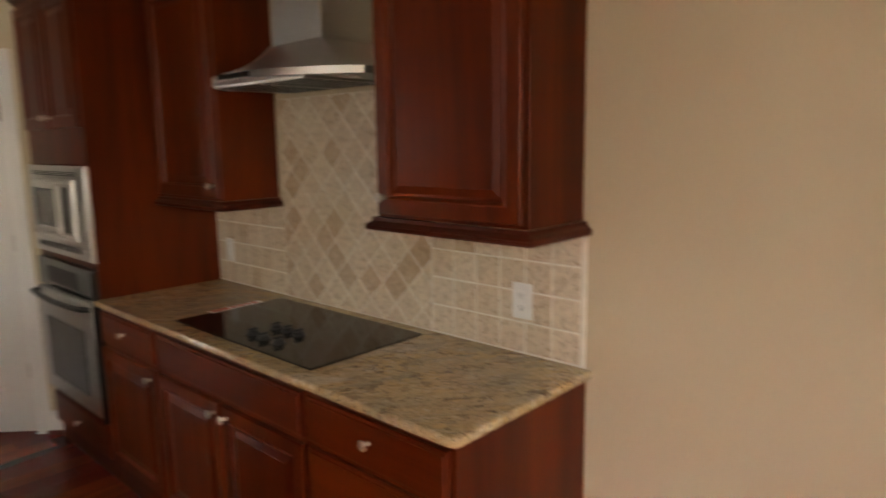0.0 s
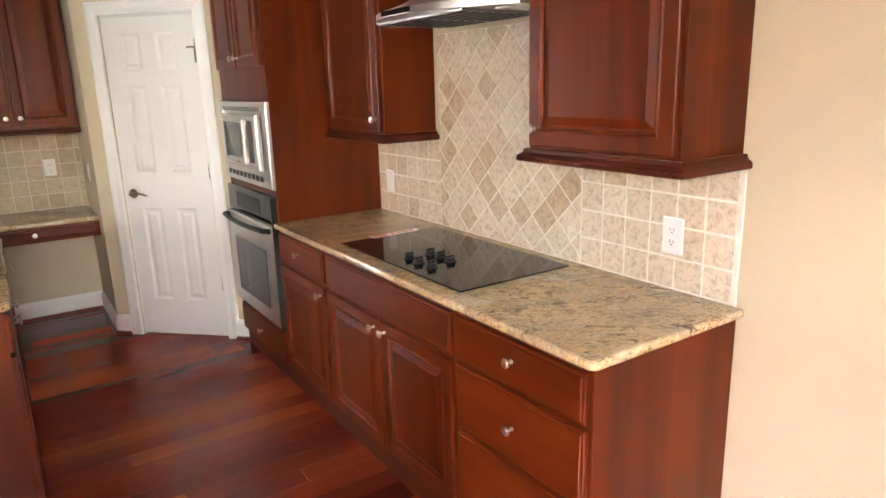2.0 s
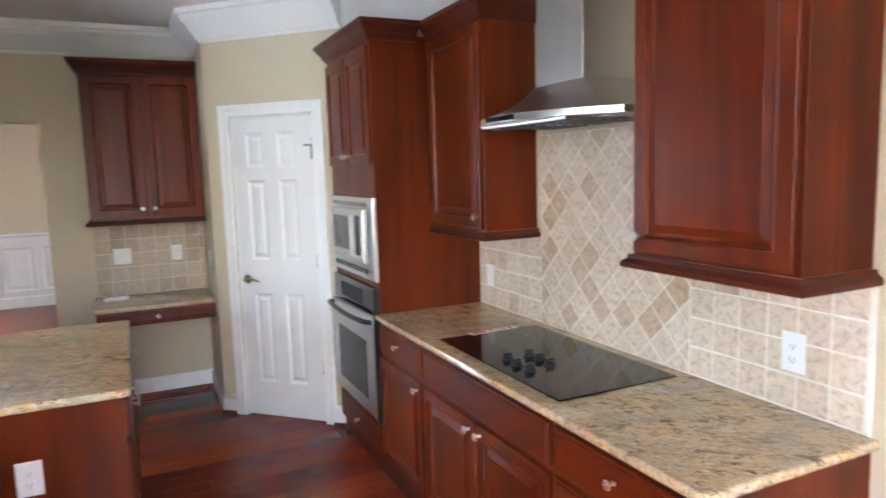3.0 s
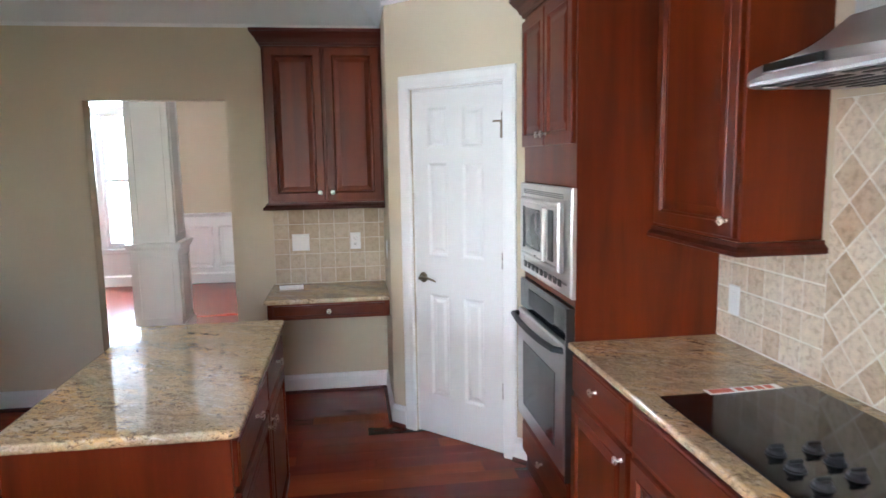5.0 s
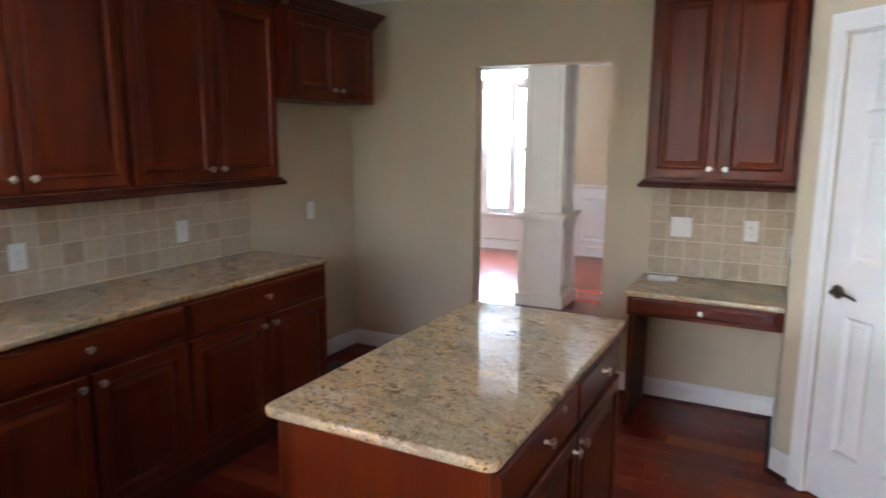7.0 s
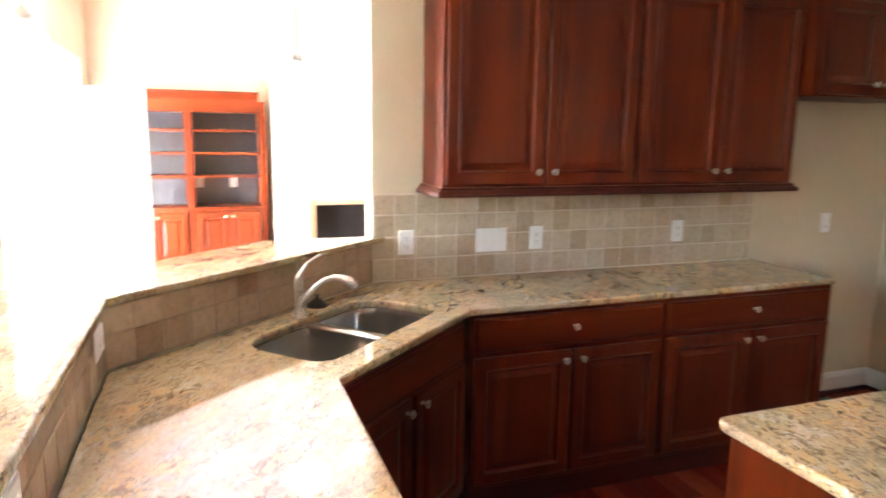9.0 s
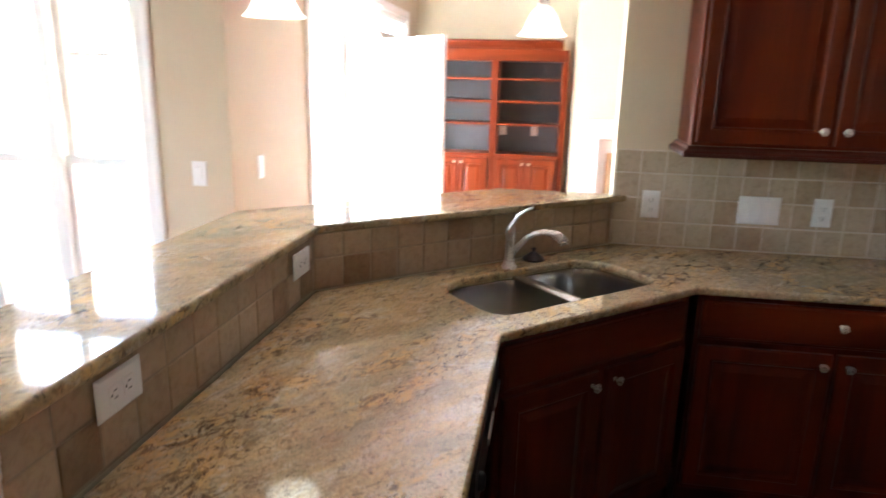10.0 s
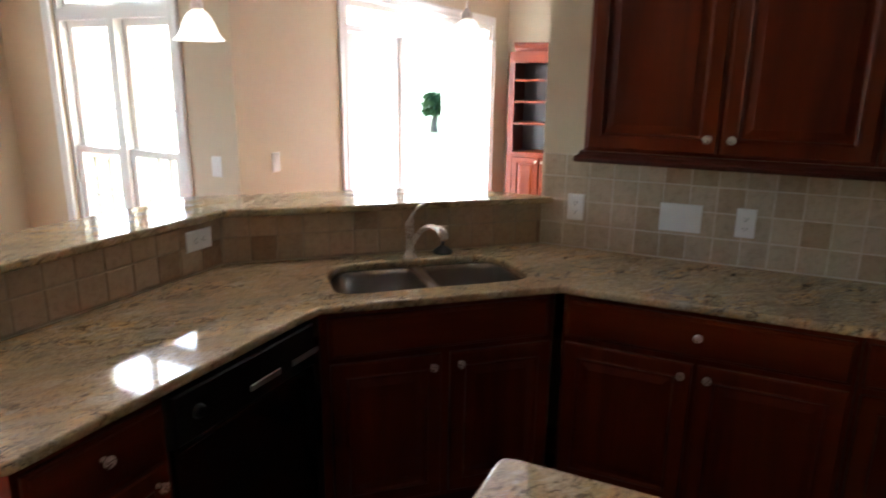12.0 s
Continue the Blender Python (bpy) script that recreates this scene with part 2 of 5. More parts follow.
def box(x0, y0, z0, x1, y1, z1, bevel=0.0, segments=2):
    bm = bmesh.new()
    add_box(bm, x0, y0, z0, x1, y1, z1)
    if bevel:
        bmesh.ops.bevel(bm, geom=bm.edges[:], offset=bevel, segments=segments, affect="EDGES", profile=0.5)
    return bm


def boxes(*rows):
    bm = bmesh.new()
    for r in rows:
        add_box(bm, *r)
    return bm


def ring_panel(w, h, rings, bm=None, x0=0.0, z0=0.0):
    """A panel from x0, z0 facing -y: rings of (inset, depth in -y), the last one filled."""
    bm = bm or bmesh.new()
    loops = []
    for inset, d in rings:
        loops.append([bm.verts.new((x0 + x, -d, z0 + z)) for x, z in ((inset, inset), (w - inset, inset), (w - inset, h - inset), (inset, h - inset))])
    bm.faces.new(loops[0][::-1])
    for a, c in zip(loops, loops[1:]):
        for i in range(4):
            j = (i + 1) % 4
            bm.faces.new((a[i], a[j], c[j], c[i]))
    bm.faces.new(loops[-1])
    return bm


def raised_door(w, h, stile=0.058, t=0.02):
    return ring_panel(w, h, [(0, 0), (0, t - 0.004), (0.004, t), (stile - 0.010, t), (stile - 0.006, t + 0.0035), (stile - 0.001, t - 0.001), (stile + 0.003, t - 0.009), (stile + 0.012, t - 0.009), (stile + 0.034, t - 0.002), (stile + 0.036, t - 0.001)])


def drawer_front(w, h, t=0.02):
    return ring_panel(w, h, [(0, 0), (0, t - 0.009), (0.003, t - 0.005), (0.010, t - 0.004), (0.013, t), (0.014, t)])


def lathe(profile, steps=20, bm=None, axis="z"):
    """Turns (radius, height) points about z, or about -y for axis 'y'."""
    bm = bm or bmesh.new()
    loops = []
    for r, z in profile:
        ring = []
        for i in range(steps):
            a = 2 * math.pi * i / steps
            p = (r * math.cos(a), r * math.sin(a), z) if axis == "z" else (r * math.cos(a), -z, r * math.sin(a))
            ring.append(bm.verts.new(p))
        loops.append(ring)
    for a, c in zip(loops, loops[1:]):
        for i in range(steps):
            j = (i + 1) % steps
            bm.faces.new((a[i], a[j], c[j], c[i]))
    bm.faces.new(loops[0][::-1])
    bm.faces.new(loops[-1])
    return bm


def sweep(profile, path, closed=False, bm=None):
    """Sweeps a closed profile of (out, z) along a path of (x, y); out is to the right of the way."""
    bm = bm or bmesh.new()
    n, loops = len(path), []
    pts = [Vector(p) for p in path]
    for i in range(n):
        a = (pts[i] - pts[i - 1]).normalized() if closed or i > 0 else None
        c = (pts[(i + 1) % n] - pts[i]).normalized() if closed or i < n - 1 else None
        a, c = a or c, c or a
        na, nc = Vector((a.y, -a.x)), Vector((c.y, -c.x))
        mid = na + nc
        mid = mid / max(0.2, mid.dot(na))
        loops.append([bm.verts.new((pts[i].x + mid.x * o, pts[i].y + mid.y * o, z)) for o, z in profile])
    k = len(profile)
    for i in range(n if closed else n - 1):
        a, c = loops[i], loops[(i + 1) % n]
        for s in range(k):
            u = (s + 1) % k
            bm.faces.new((a[s], a[u], c[u], c[s]))
    if not closed:
        bm.faces.new(loops[0])
        bm.faces.new(loops[-1][::-1])
    return bm


def tube(points, radius, steps=12, bm=None):
    """A round bar along points; radius: one number, or one for each point."""
    bm = bm or bmesh.new()
    pts = [Vector(p) for p in points]
    radii = radius if isinstance(radius, (list, tuple)) else [radius] * len(pts)
    loops, side = [], None
    for i, p in enumerate(pts):
        way = (pts[min(i + 1, len(pts) - 1)] - pts[max(i - 1, 0)]).normalized()
        if side is None:
            side = way.orthogonal().normalized()
        side = (side - way * side.dot(way)).normalized()
        up = way.cross(side)
        loops.append([bm.verts.new(p + (side * math.cos(a) + up * math.sin(a)) * radii[i]) for a in (2 * math.pi * s / steps for s in range(steps))])
    for a, c in zip(loops, loops[1:]):
        for s in range(steps):
            u = (s + 1) % steps
            bm.faces.new((a[s], a[u], c[u], c[s]))
    bm.faces.new(loops[0][::-1])
    bm.faces.new(loops[-1])
    return bm


def rounded(points, radii, steps=5):
    """A polygon's points with its corners rounded."""
    out, n = [], len(points)
    for i, (p, r) in enumerate(zip(points, radii)):
        p, a, c = Vector(p), Vector(points[i - 1]), Vector(points[(i + 1) % n])
        if not r:
            out.append(p)
            continue
        ua, uc = (a - p).normalized(), (c - p).normalized()
        half = math.acos(max(-1, min(1, ua.dot(uc)))) / 2
        reach = r / math.tan(half)
        s, e = p + ua * reach, p + uc * reach
        for k in range(steps + 1):
            f = k / steps
            out.append((s * (1 - f) + p * f) * (1 - f) + (p * (1 - f) + e * f) * f)
    return [(v.x, v.y) for v in out]


def slab(outline, z0, z1, bevel=0.008, holes=()):
    """A plate with an eased edge, and holes through it."""
    bm = bmesh.new()
    for loop in (outline, *holes):
        vs = [bm.verts.new((x, y, z1)) for x, y in loop]
        for i in range(len(vs)):
            bm.edges.new((vs[i - 1], vs[i]))
    bmesh.ops.triangle_fill(bm, edges=bm.edges[:], use_beauty=True, normal=(0, 0, 1))
    faces = bm.faces[:]
    out = bmesh.ops.extrude_face_region(bm, geom=faces)
    bmesh.ops.translate(bm, verts=[v for v in out["geom"] if isinstance(v, bmesh.types.BMVert)], vec=(0, 0, z0 - z1))
    bmesh.ops.recalc_face_normals(bm, faces=bm.faces)
    rim = [e for e in bm.edges if len(e.link_faces) == 2 and abs(e.link_faces[0].normal.z - e.link_faces[1].normal.z) > 0.9 and e.calc_face_angle(0) > 1.2]
    bmesh.ops.bevel(bm, geom=rim, offset=bevel, segments=3, affect="EDGES", profile=0.5)
    return bm


# ---------- structure ----------
XE, XW, YN, YS, CEIL = 1.82, -2.40, 2.88, -4.12, 2.75   # kitchen walls, breakfast wall, ceiling
NX, RY, FX, FCEIL = -2.38, -2.20, -6.30, 3.08          # breakfast side wall, family room's rear and far walls
DY = 7.65                                               # dining room's front wall


def wall(name, bm, label, mat=None):
    return tagged(part(name, bm, mat or WALL), label, "wall", kind="structure")


wall("wall_east", boxes((XE, YS, 0, XE + 0.12, 3.0, CEIL)), "smooth tan painted wall behind the cooktop counter")
wall("wall_north", boxes((XW - 0.12, YN, 0, -1.395, 3.0, CEIL), (-0.49, YN, 0, XE, 3.0, CEIL), (-1.395, YN, 2.075, -0.49, 3.0, CEIL)), "tan painted wall with an uncased opening to the dining room")
wall("wall_west", boxes((XW - 0.12, -0.46, 0, XW, YN, CEIL)), "tan painted wall behind the long counter")
wall("wall_pantry_side", boxes((0.555, 2.20, 0, 0.655, YN, CEIL)), "short tan wall beside the desk nook")
DIAG = pose(0.555, 2.19, 0, 0, 0, -45)
bm = boxes((0, 0, 0, 0.185, 0.1, CEIL), (0.815, 0, 0, 1.06, 0.1, CEIL), (0.185, 0, 2.05, 0.815, 0.1, CEIL))
bm.transform(DIAG)
wall("wall_pantry", bm, "angled tan wall that holds the pantry door")
wall("wall_pantry_back", boxes((1.30, 1.46, 0, XE, 1.56, CEIL), (0.655, 2.75, 0, XE, YN, CEIL)), "plain closing wall inside the pantry")
# breakfast nook
WY0, WY1, WZ0, WZ1 = -3.615, -2.635, 0.30, 2.42
wall("wall_breakfast_side", boxes((NX - 0.12, YS, 0, NX, WY0, CEIL), (NX - 0.12, WY1, 0, NX, RY, CEIL), (NX - 0.12, WY0, 0, NX, WY1, WZ0), (NX - 0.12, WY0, WZ1, NX, WY1, CEIL)), "tan wall of the breakfast nook with a tall double window")
BX0, BX1, BZ0, BZ1 = -1.62, 0.62, 0.35, 2.42
wall("wall_south", boxes((NX - 0.12, YS - 0.12, 0, BX0, YS, CEIL), (BX1, YS - 0.12, 0, XE + 0.12, YS, CEIL), (BX0, YS - 0.12, 0, BX1, YS, BZ0), (BX0, YS - 0.12, BZ1, BX1, YS, CEIL)), "tan rear wall of the breakfast nook with wide windows")
# family room
PX0, PX1, PZ1 = -6.17, -3.475, 2.15
wall("wall_family_rear", boxes((FX - 0.5, RY - 0.12, 0, PX0, RY, FCEIL), (PX1, RY - 0.12, 0, NX - 0.12, RY, FCEIL), (PX0, RY - 0.12, PZ1, PX1, RY, FCEIL)), "tan rear wall of the family room around a wide glass door")
wall("wall_family_far", boxes((FX - 0.5, RY, 0, FX - 0.38, 3.0, FCEIL)), "tan wall behind the built-in bookcase")
wall("wall_chimney", boxes((FX - 0.38, -0.53, 0, FX + 0.03, -0.12, FCEIL), (FX - 0.38, 0.95, 0, FX + 0.03, 1.6, FCEIL), (FX - 0.38, -0.12, 0.93, FX + 0.03, 0.95, FCEIL), (FX - 0.38, -0.12, 0, FX + 0.03, 0.95, 0.30)), "cream chimney breast with a fireplace opening")
wall("wall_family_north", boxes((FX - 0.5, 3.0, 0, XW - 0.12, 3.12, FCEIL)), "plain tan wall closing the family room")
wall("header_family", boxes((XW - 0.12, RY, CEIL, XW, 3.0, FCEIL), (NX - 0.12, RY - 0.12, CEIL, NX, RY, FCEIL)), "tan drop between the two ceilings")
# dining room
DXW, DXE = -5.2, 1.94
wall("wall_dining_front", boxes((DXW, DY, 0, -4.32, DY + 0.14, CEIL), (-2.58, DY, 0, DXE, DY + 0.14, CEIL), (-4.32, DY, 0, -2.58, DY + 0.14, 0.52), (-4.32, DY, 2.62, -2.58, DY + 0.14, CEIL)), "tan dining room wall above white wainscot")
wall("wall_dining_sides", boxes((DXW - 0.12, 3.12, 0, DXW, DY + 0.14, CEIL), (DXE, 3.0, 0, DXE + 0.12, DY + 0.14, CEIL), (DXW, 3.0, 0, XW - 0.12, 3.12, CEIL)), "plain tan walls closing the dining room")

tagged(part("ceiling", boxes((XW - 0.12, YS - 0.12, CEIL, DXE + 0.1, RY - 0.12, CEIL + 0.1), (XW, RY - 0.12, CEIL, DXE + 0.1, 3.0, CEIL + 0.1), (DXW - 0.12, 3.0, CEIL, DXE + 0.12, DY + 0.14, CEIL + 0.1)), CEILING), "flat off-white kitchen ceiling", "ceiling", kind="structure")
tagged(part("ceiling_family", boxes((FX - 0.5, RY - 0.12, FCEIL, XW, 3.12, FCEIL + 0.1)), CEILING), "flat white family room ceiling", "ceiling", kind="structure")
floor = tagged(part("floor", boxes((FX - 0.5, YS - 0.12, -0.15, DXE + 0.12, DY + 0.14, -0.012)), PLANK), "glossy dark red cherry plank floor", "floor", kind="structure")

CROWN = [(0, 0), (0.012, 0), (0.016, 0.020), (0.026, 0.026), (0.05, 0.055), (0.095, 0.115), (0.125, 0.145), (0.135, 0.165), (0.15, 0.170), (0.15, 0.205), (0, 0.205)]
FOOT_STRIP = [(0.0165, 0.0005), (0.034, 0.0005), (0.033, 0.010), (0.027, 0.018), (0.0165, 0.021)]
BASE = [(0, 0), (0.016, 0), (0.016, 0.105), (0.011, 0.118), (0.008, 0.130), (0, 0.134)]


def run(name, profile, path, z, label, category, mat=None):
    ob = part(name, sweep([(o, h + z) for o, h in profile], path), mat or WHITE)
    return tagged(ob, label, category, kind="structure")


def crown(path, z=CEIL - 0.205):
    return run("crown_molding", CROWN, path, z, "white painted crown molding under the ceiling", "molding")


def skirt(path):
    run("shoe_molding", FOOT_STRIP, path, 0.0, "dark cherry quarter-round strip along the foot of the baseboard", "molding", CHERRY_DARK)
    return run("baseboard", BASE, path, 0.0, "white painted baseboard along the wall", "baseboard")


crown([(XW, -0.46), (XW, YN), (0.555, YN), (0.555, 2.19), (1.296, 1.449)])
crown([(1.30, 1.46), (XE, 1.46), (XE, YS), (NX, YS), (NX, RY)])
crown([(FX - 0.38, RY), (FX - 0.38, -0.53), (FX + 0.03, -0.53), (FX + 0.03, 1.6)], FCEIL - 0.205)
skirt([(XW, 1.84), (XW, YN), (-1.395, YN)])
skirt([(-0.49, YN), (0.555, YN), (0.555, 2.19), (0.630, 2.115)])
skirt([(1.178, 1.567), (1.29, 1.455)])
skirt([(XE, -1.56), (XE, YS), (NX, YS), (NX, RY)])
skirt([(NX - 0.12, RY), (PX1 + 0.09, RY)])


# ---------- doors and windows ----------
def casing(name, w, h, width, m, label, parent=None, sides=3, thick=0.018):
    """Mitred casing round an opening w by h, facing -y; sides 4: also below."""
    prof = [(0, 0), (0, 0.012), (0.008, thick), (width * 0.45, thick * 0.8), (width - 0.015, thick), (width, thick * 0.7), (width, 0)]
    path = [(0, 0), (0, h), (w, h), (w, 0)]
    bm = sweep([(-o, d) for o, d in prof], path, closed=sides == 4)
    bm.transform(Matrix(((1, 0, 0, 0), (0, 0, -1, 0), (0, 1, 0, 0), (0, 0, 0, 1))))
    return part(name, bm, WHITE, parent, label, m)


pantry = thing("door_1", DIAG @ pose(0.195, 0.012, 0.008), "closed white six-panel pantry door", "door", kind="structure")
W, H = 0.61, 2.03
bm = bmesh.new()
cols, rows = ((0.10, 0.24), (0.342, 0.482)), ((0.24, 0.86), (1.09, 1.625), (1.71, 1.935))
xs, zs = sorted({0, W, *sum(cols, ())}), sorted({0, H, *sum(rows, ())})
for xa, xb in zip(xs, xs[1:]):
    for za, zb in zip(zs, zs[1:]):
        if (xa, xb) in cols and (za, zb) in rows:
            ring = [(0, 0), (0.006, -0.003), (0.016, -0.010), (0.030, -0.010), (0.046, -0.004), (0.048, -0.004)]
            loops = [[bm.verts.new((x, -d, z)) for x, z in ((xa + i, za + i), (xb - i, za + i), (xb - i, zb - i), (xa + i, zb - i))] for i, d in ring]
            for a, c in zip(loops, loops[1:]):
                for i in range(4):
                    bm.faces.new((a[i], a[(i + 1) % 4], c[(i + 1) % 4], c[i]))
            bm.faces.new(loops[-1])
        else:
            bm.faces.new([bm.verts.new(p) for p in ((xa, 0, za), (xb, 0, za), (xb, 0, zb), (xa, 0, zb))])
add_box(bm, 0, 0.012, 0, W, 0.035, H)
bmesh.ops.remove_doubles(bm, verts=bm.verts, dist=1e-5)
for xa, xb, za, zb in ((0, 0.001, 0, H), (W - 0.001, W, 0, H), (0, W, H - 0.001, H), (0, W, 0, 0.001)):
    add_box(bm, xa, 0.0005, za, xb, 0.012, zb)
part("slab", bm, DOOR_WHITE, pantry)
casing("casing", 0.63, 2.05, 0.080, pose(-0.01, -0.012, -0.008), "white mitred casing", pantry)
part("jamb", boxes((-0.01, 0, -0.008, -0.002, 0.088, 2.042), (W + 0.002, 0, -0.008, W + 0.01, 0.088, 2.042), (-0.01, 0, 2.034, W + 0.01, 0.088, 2.042)), WHITE, pantry)
handle = part("lever_handle", lathe([(0.001, 0), (0.030, 0), (0.031, 0.004), (0.024, 0.010), (0.011, 0.012), (0.011, 0.040), (0.001, 0.042)], 20, axis="y"), BRONZE, pantry, "dark bronze lever handle", pose(0.055, 0, 0.955), True)
part("lever", tube([(0, -0.040, 0), (0.03, -0.046, 0.004), (0.07, -0.044, 0.004), (0.105, -0.040, -0.006), (0.118, -0.039, -0.012)], [0.010, 0.009, 0.0075, 0.006, 0.004]), BRONZE, handle, "", None, True)
for z in (0.32, 1.05, 1.80):
    part("hinge", boxes((W - 0.010, -0.004, z, W + 0.010, 0.004, z + 0.09)), NICKEL, pantry, "nickel butt hinge")
part("flip_latch", boxes((W - 0.055, -0.018, 1.835, W + 0.004, -0.012, 1.845), (W - 0.006, -0.020, 1.75, W + 0.006, 0.0, 1.84)), BRONZE, pantry, "small metal flip latch near the top")


def window(name, m, w, h, label, lights=2, mid=0.5, transom=0.0, bars=0, deep=0.12):
    """A window in an opening w by h, facing -y: frame, sashes with meeting rail, transom, casing."""
    ob = thing(name, m, label, "window", kind="structure")
    f = 0.035
    bm = boxes((0, 0.02, 0, f, deep, h), (w - f, 0.02, 0, w, deep, h), (f, 0.02, h - f, w - f, deep, h), (f, 0.02, 0, w - f, deep, f))
    part("window_frame", bm, WHITE, ob)
    top = h - f
    if transom:
        top = h - f - transom
        part("transom_bar", boxes((f, 0.02, top - 0.07, w - f, deep, top)), WHITE, ob)
        bm = boxes((f, 0.055, top, f + 0.03, 0.09, h - f), (w - f - 0.03, 0.055, top, w - f, 0.09, h - f), (f + 0.03, 0.055, h - f - 0.03, w - f - 0.03, 0.09, h - f), (f + 0.03, 0.055, top, w - f - 0.03, 0.09, top + 0.03), (w / 2 - 0.02, 0.05, top + 0.03, w / 2 + 0.02, 0.09, h - f - 0.03))
        part("transom_sash", bm, WHITE, ob)
        g = part("pane", boxes((f + 0.03, 0.07, top + 0.03, w - f - 0.03, 0.074, h - f - 0.03)), GLASS, ob)
        g.visible_shadow = False
        top -= 0.07
    each = (w - 2 * f - 0.06 * (lights - 1)) / lights
    for i in range(lights):
        x0 = f + i * (each + 0.06)
        if i:
            part("mullion", box(x0 - 0.06, 0.01, f, x0, deep, top, 0.004), WHITE, ob)
        zm = f + (top - f) * mid
        for za, zb, y in ((f, zm + 0.02, 0.035), (zm - 0.02, top, 0.072)):
            s = 0.042
            bm = boxes((x0, y, za, x0 + s, y + 0.032, zb), (x0 + each - s, y, za, x0 + each, y + 0.032, zb), (x0 + s, y, zb - s, x0 + each - s, y + 0.032, zb), (x0 + s, y, za, x0 + each - s, y + 0.032, za + s))
            sash = part("sash", bm, WHITE, ob)
            for k in range(1, bars + 1):
                zz = za + s + (zb - za - 2 * s) * k / (bars + 1)
                part("muntin", boxes((x0 + s, y + 0.008, zz - 0.007, x0 + each - s, y + 0.026, zz + 0.007)), WHITE, sash)
            g = part("pane", boxes((x0 + s, y + 0.014, za + s, x0 + each - s, y + 0.018, zb - s)), GLASS, sash)
            g.visible_shadow = False
    casing("window_casing", w, h, 0.075, pose(0, 0, 0), "", ob, 4)
    part("window_sill", box(-0.09, -0.045, -0.03, w + 0.09, 0.02, 0.0, 0.006), WHITE, ob)
    return ob


window("window_1", pose(NX, WY0, WZ0, 0, 0, 90), WY1 - WY0, WZ1 - WZ0, "tall white double window with a transom, bright daylight behind", 2, 0.515, 0.36, 2)
for i in range(2):
    wd = (BX1 - BX0 - 0.1) / 2
    window("window_2", pose(BX1 - i * (wd + 0.1), YS, BZ0, 0, 0, 180), wd, BZ1 - BZ0, "wide white breakfast nook window, bright daylight behind", 2, 0.56, 0.36, 1)
wall("wall_south_pier", boxes((BX0 + wd, YS - 0.12, BZ0, BX0 + wd + 0.1, YS, BZ1)), "narrow tan pier between two windows")
window("window_3", pose(-4.32, DY, 0.52), 1.74, 2.10, "tall white dining room window with a transom", 4, 0.5, 0.18, 0)


def leaf_of(ob, w, h, m=None):
    s = 0.10
    leaf = part("leaf", boxes((0, 0, 0.0, s, 0.04, h), (w - s, 0, 0, w, 0.04, h), (s, 0, h - 0.11, w - s, 0.04, h), (s, 0, 0, w - s, 0.04, 0.22)), WHITE, ob, "", m)
    g = part("pane", boxes((s, 0.018, 0.22, w - s, 0.022, h - 0.11)), GLASS, leaf)
    g.visible_shadow = False
    return leaf


def glass_door(m, w, h):
    """A wide glazed door in three bays, facing -y; the middle leaf stands open into the room."""
    ob = thing("door_2", m, "wide white glazed patio door with one leaf open", "door", kind="structure")
    bars = [(0, 0.01, 0, 0.05, 0.11, h), (w - 0.05, 0.01, 0, w, 0.11, h), (0.05, 0.01, h - 0.05, w - 0.05, 0.11, h), (0.05, 0.01, 0, w - 0.05, 0.11, 0.03), (0.05, 0.01, 1.94, w - 0.05, 0.11, 1.99)]
    for x in (0.84, 1.755):
        bars += [(x, 0.012, 0.03, x + 0.05, 0.11, 1.94), (x, 0.012, 1.99, x + 0.05, 0.11, h - 0.05)]
    part("door_frame", boxes(*bars), WHITE, ob)
    leaf_of(ob, 0.785, 1.90, pose(0.055, 0.05, 0.035))
    leaf_of(ob, 0.835, 1.90, pose(1.81, 0.05, 0.035))
    leaf = part("open_leaf", boxes((0, 0, 0, 0.90, 0.04, 1.90)), DOOR_WHITE, ob, "white door leaf standing open", pose(1.75, 0.0, 0.02) @ pose(0, 0, 0, 0, 0, 180 + 44))
    for x in (0.12, 0.49):
        for z, h_ in ((0.2, 0.55), (0.9, 0.55), (1.58, 0.2)):
            for y, turn in ((0.0, 0), (0.04, 180)):
                part("panel", ring_panel(0.29, h_, [(0, 0), (0.006, 0.006), (0.02, 0.006), (0.04, 0.002), (0.05, 0.002)]), DOOR_WHITE, leaf, "", pose(x if not turn else x + 0.29, y, z, 0, 0, turn))
    part("door_knob", lathe([(0.001, 0), (0.026, 0), (0.026, 0.006), (0.01, 0.01), (0.01, 0.035), (0.026, 0.045), (0.028, 0.06), (0.015, 0.072), (0.001, 0.074)], 16, axis="y"), NICKEL, leaf, "", pose(0.83, 0, 0.95), True)
    for x0, x1 in ((0.05, 0.84), (0.89, 1.755), (1.805, w - 0.05)):
        g = part("transom_pane", boxes((x0, 0.058, 1.99, x1, 0.062, h - 0.05)), GLASS, ob)
        g.visible_shadow = False
    casing("casing", w, h, 0.085, pose(0, 0, 0), "", ob)
    return ob


glass_door(pose(PX1, RY, 0, 0, 0, 180), PX1 - PX0, PZ1)


# ---------- cabinets ----------
KNOB = mesh_of(lathe([(0.001, 0), (0.008, 0), (0.0065, 0.004), (0.005, 0.012), (0.008, 0.017), (0.015, 0.021), (0.0158, 0.026), (0.012, 0.030), (0.001, 0.0315)], 16, axis="y"), "knob", NICKEL, True)


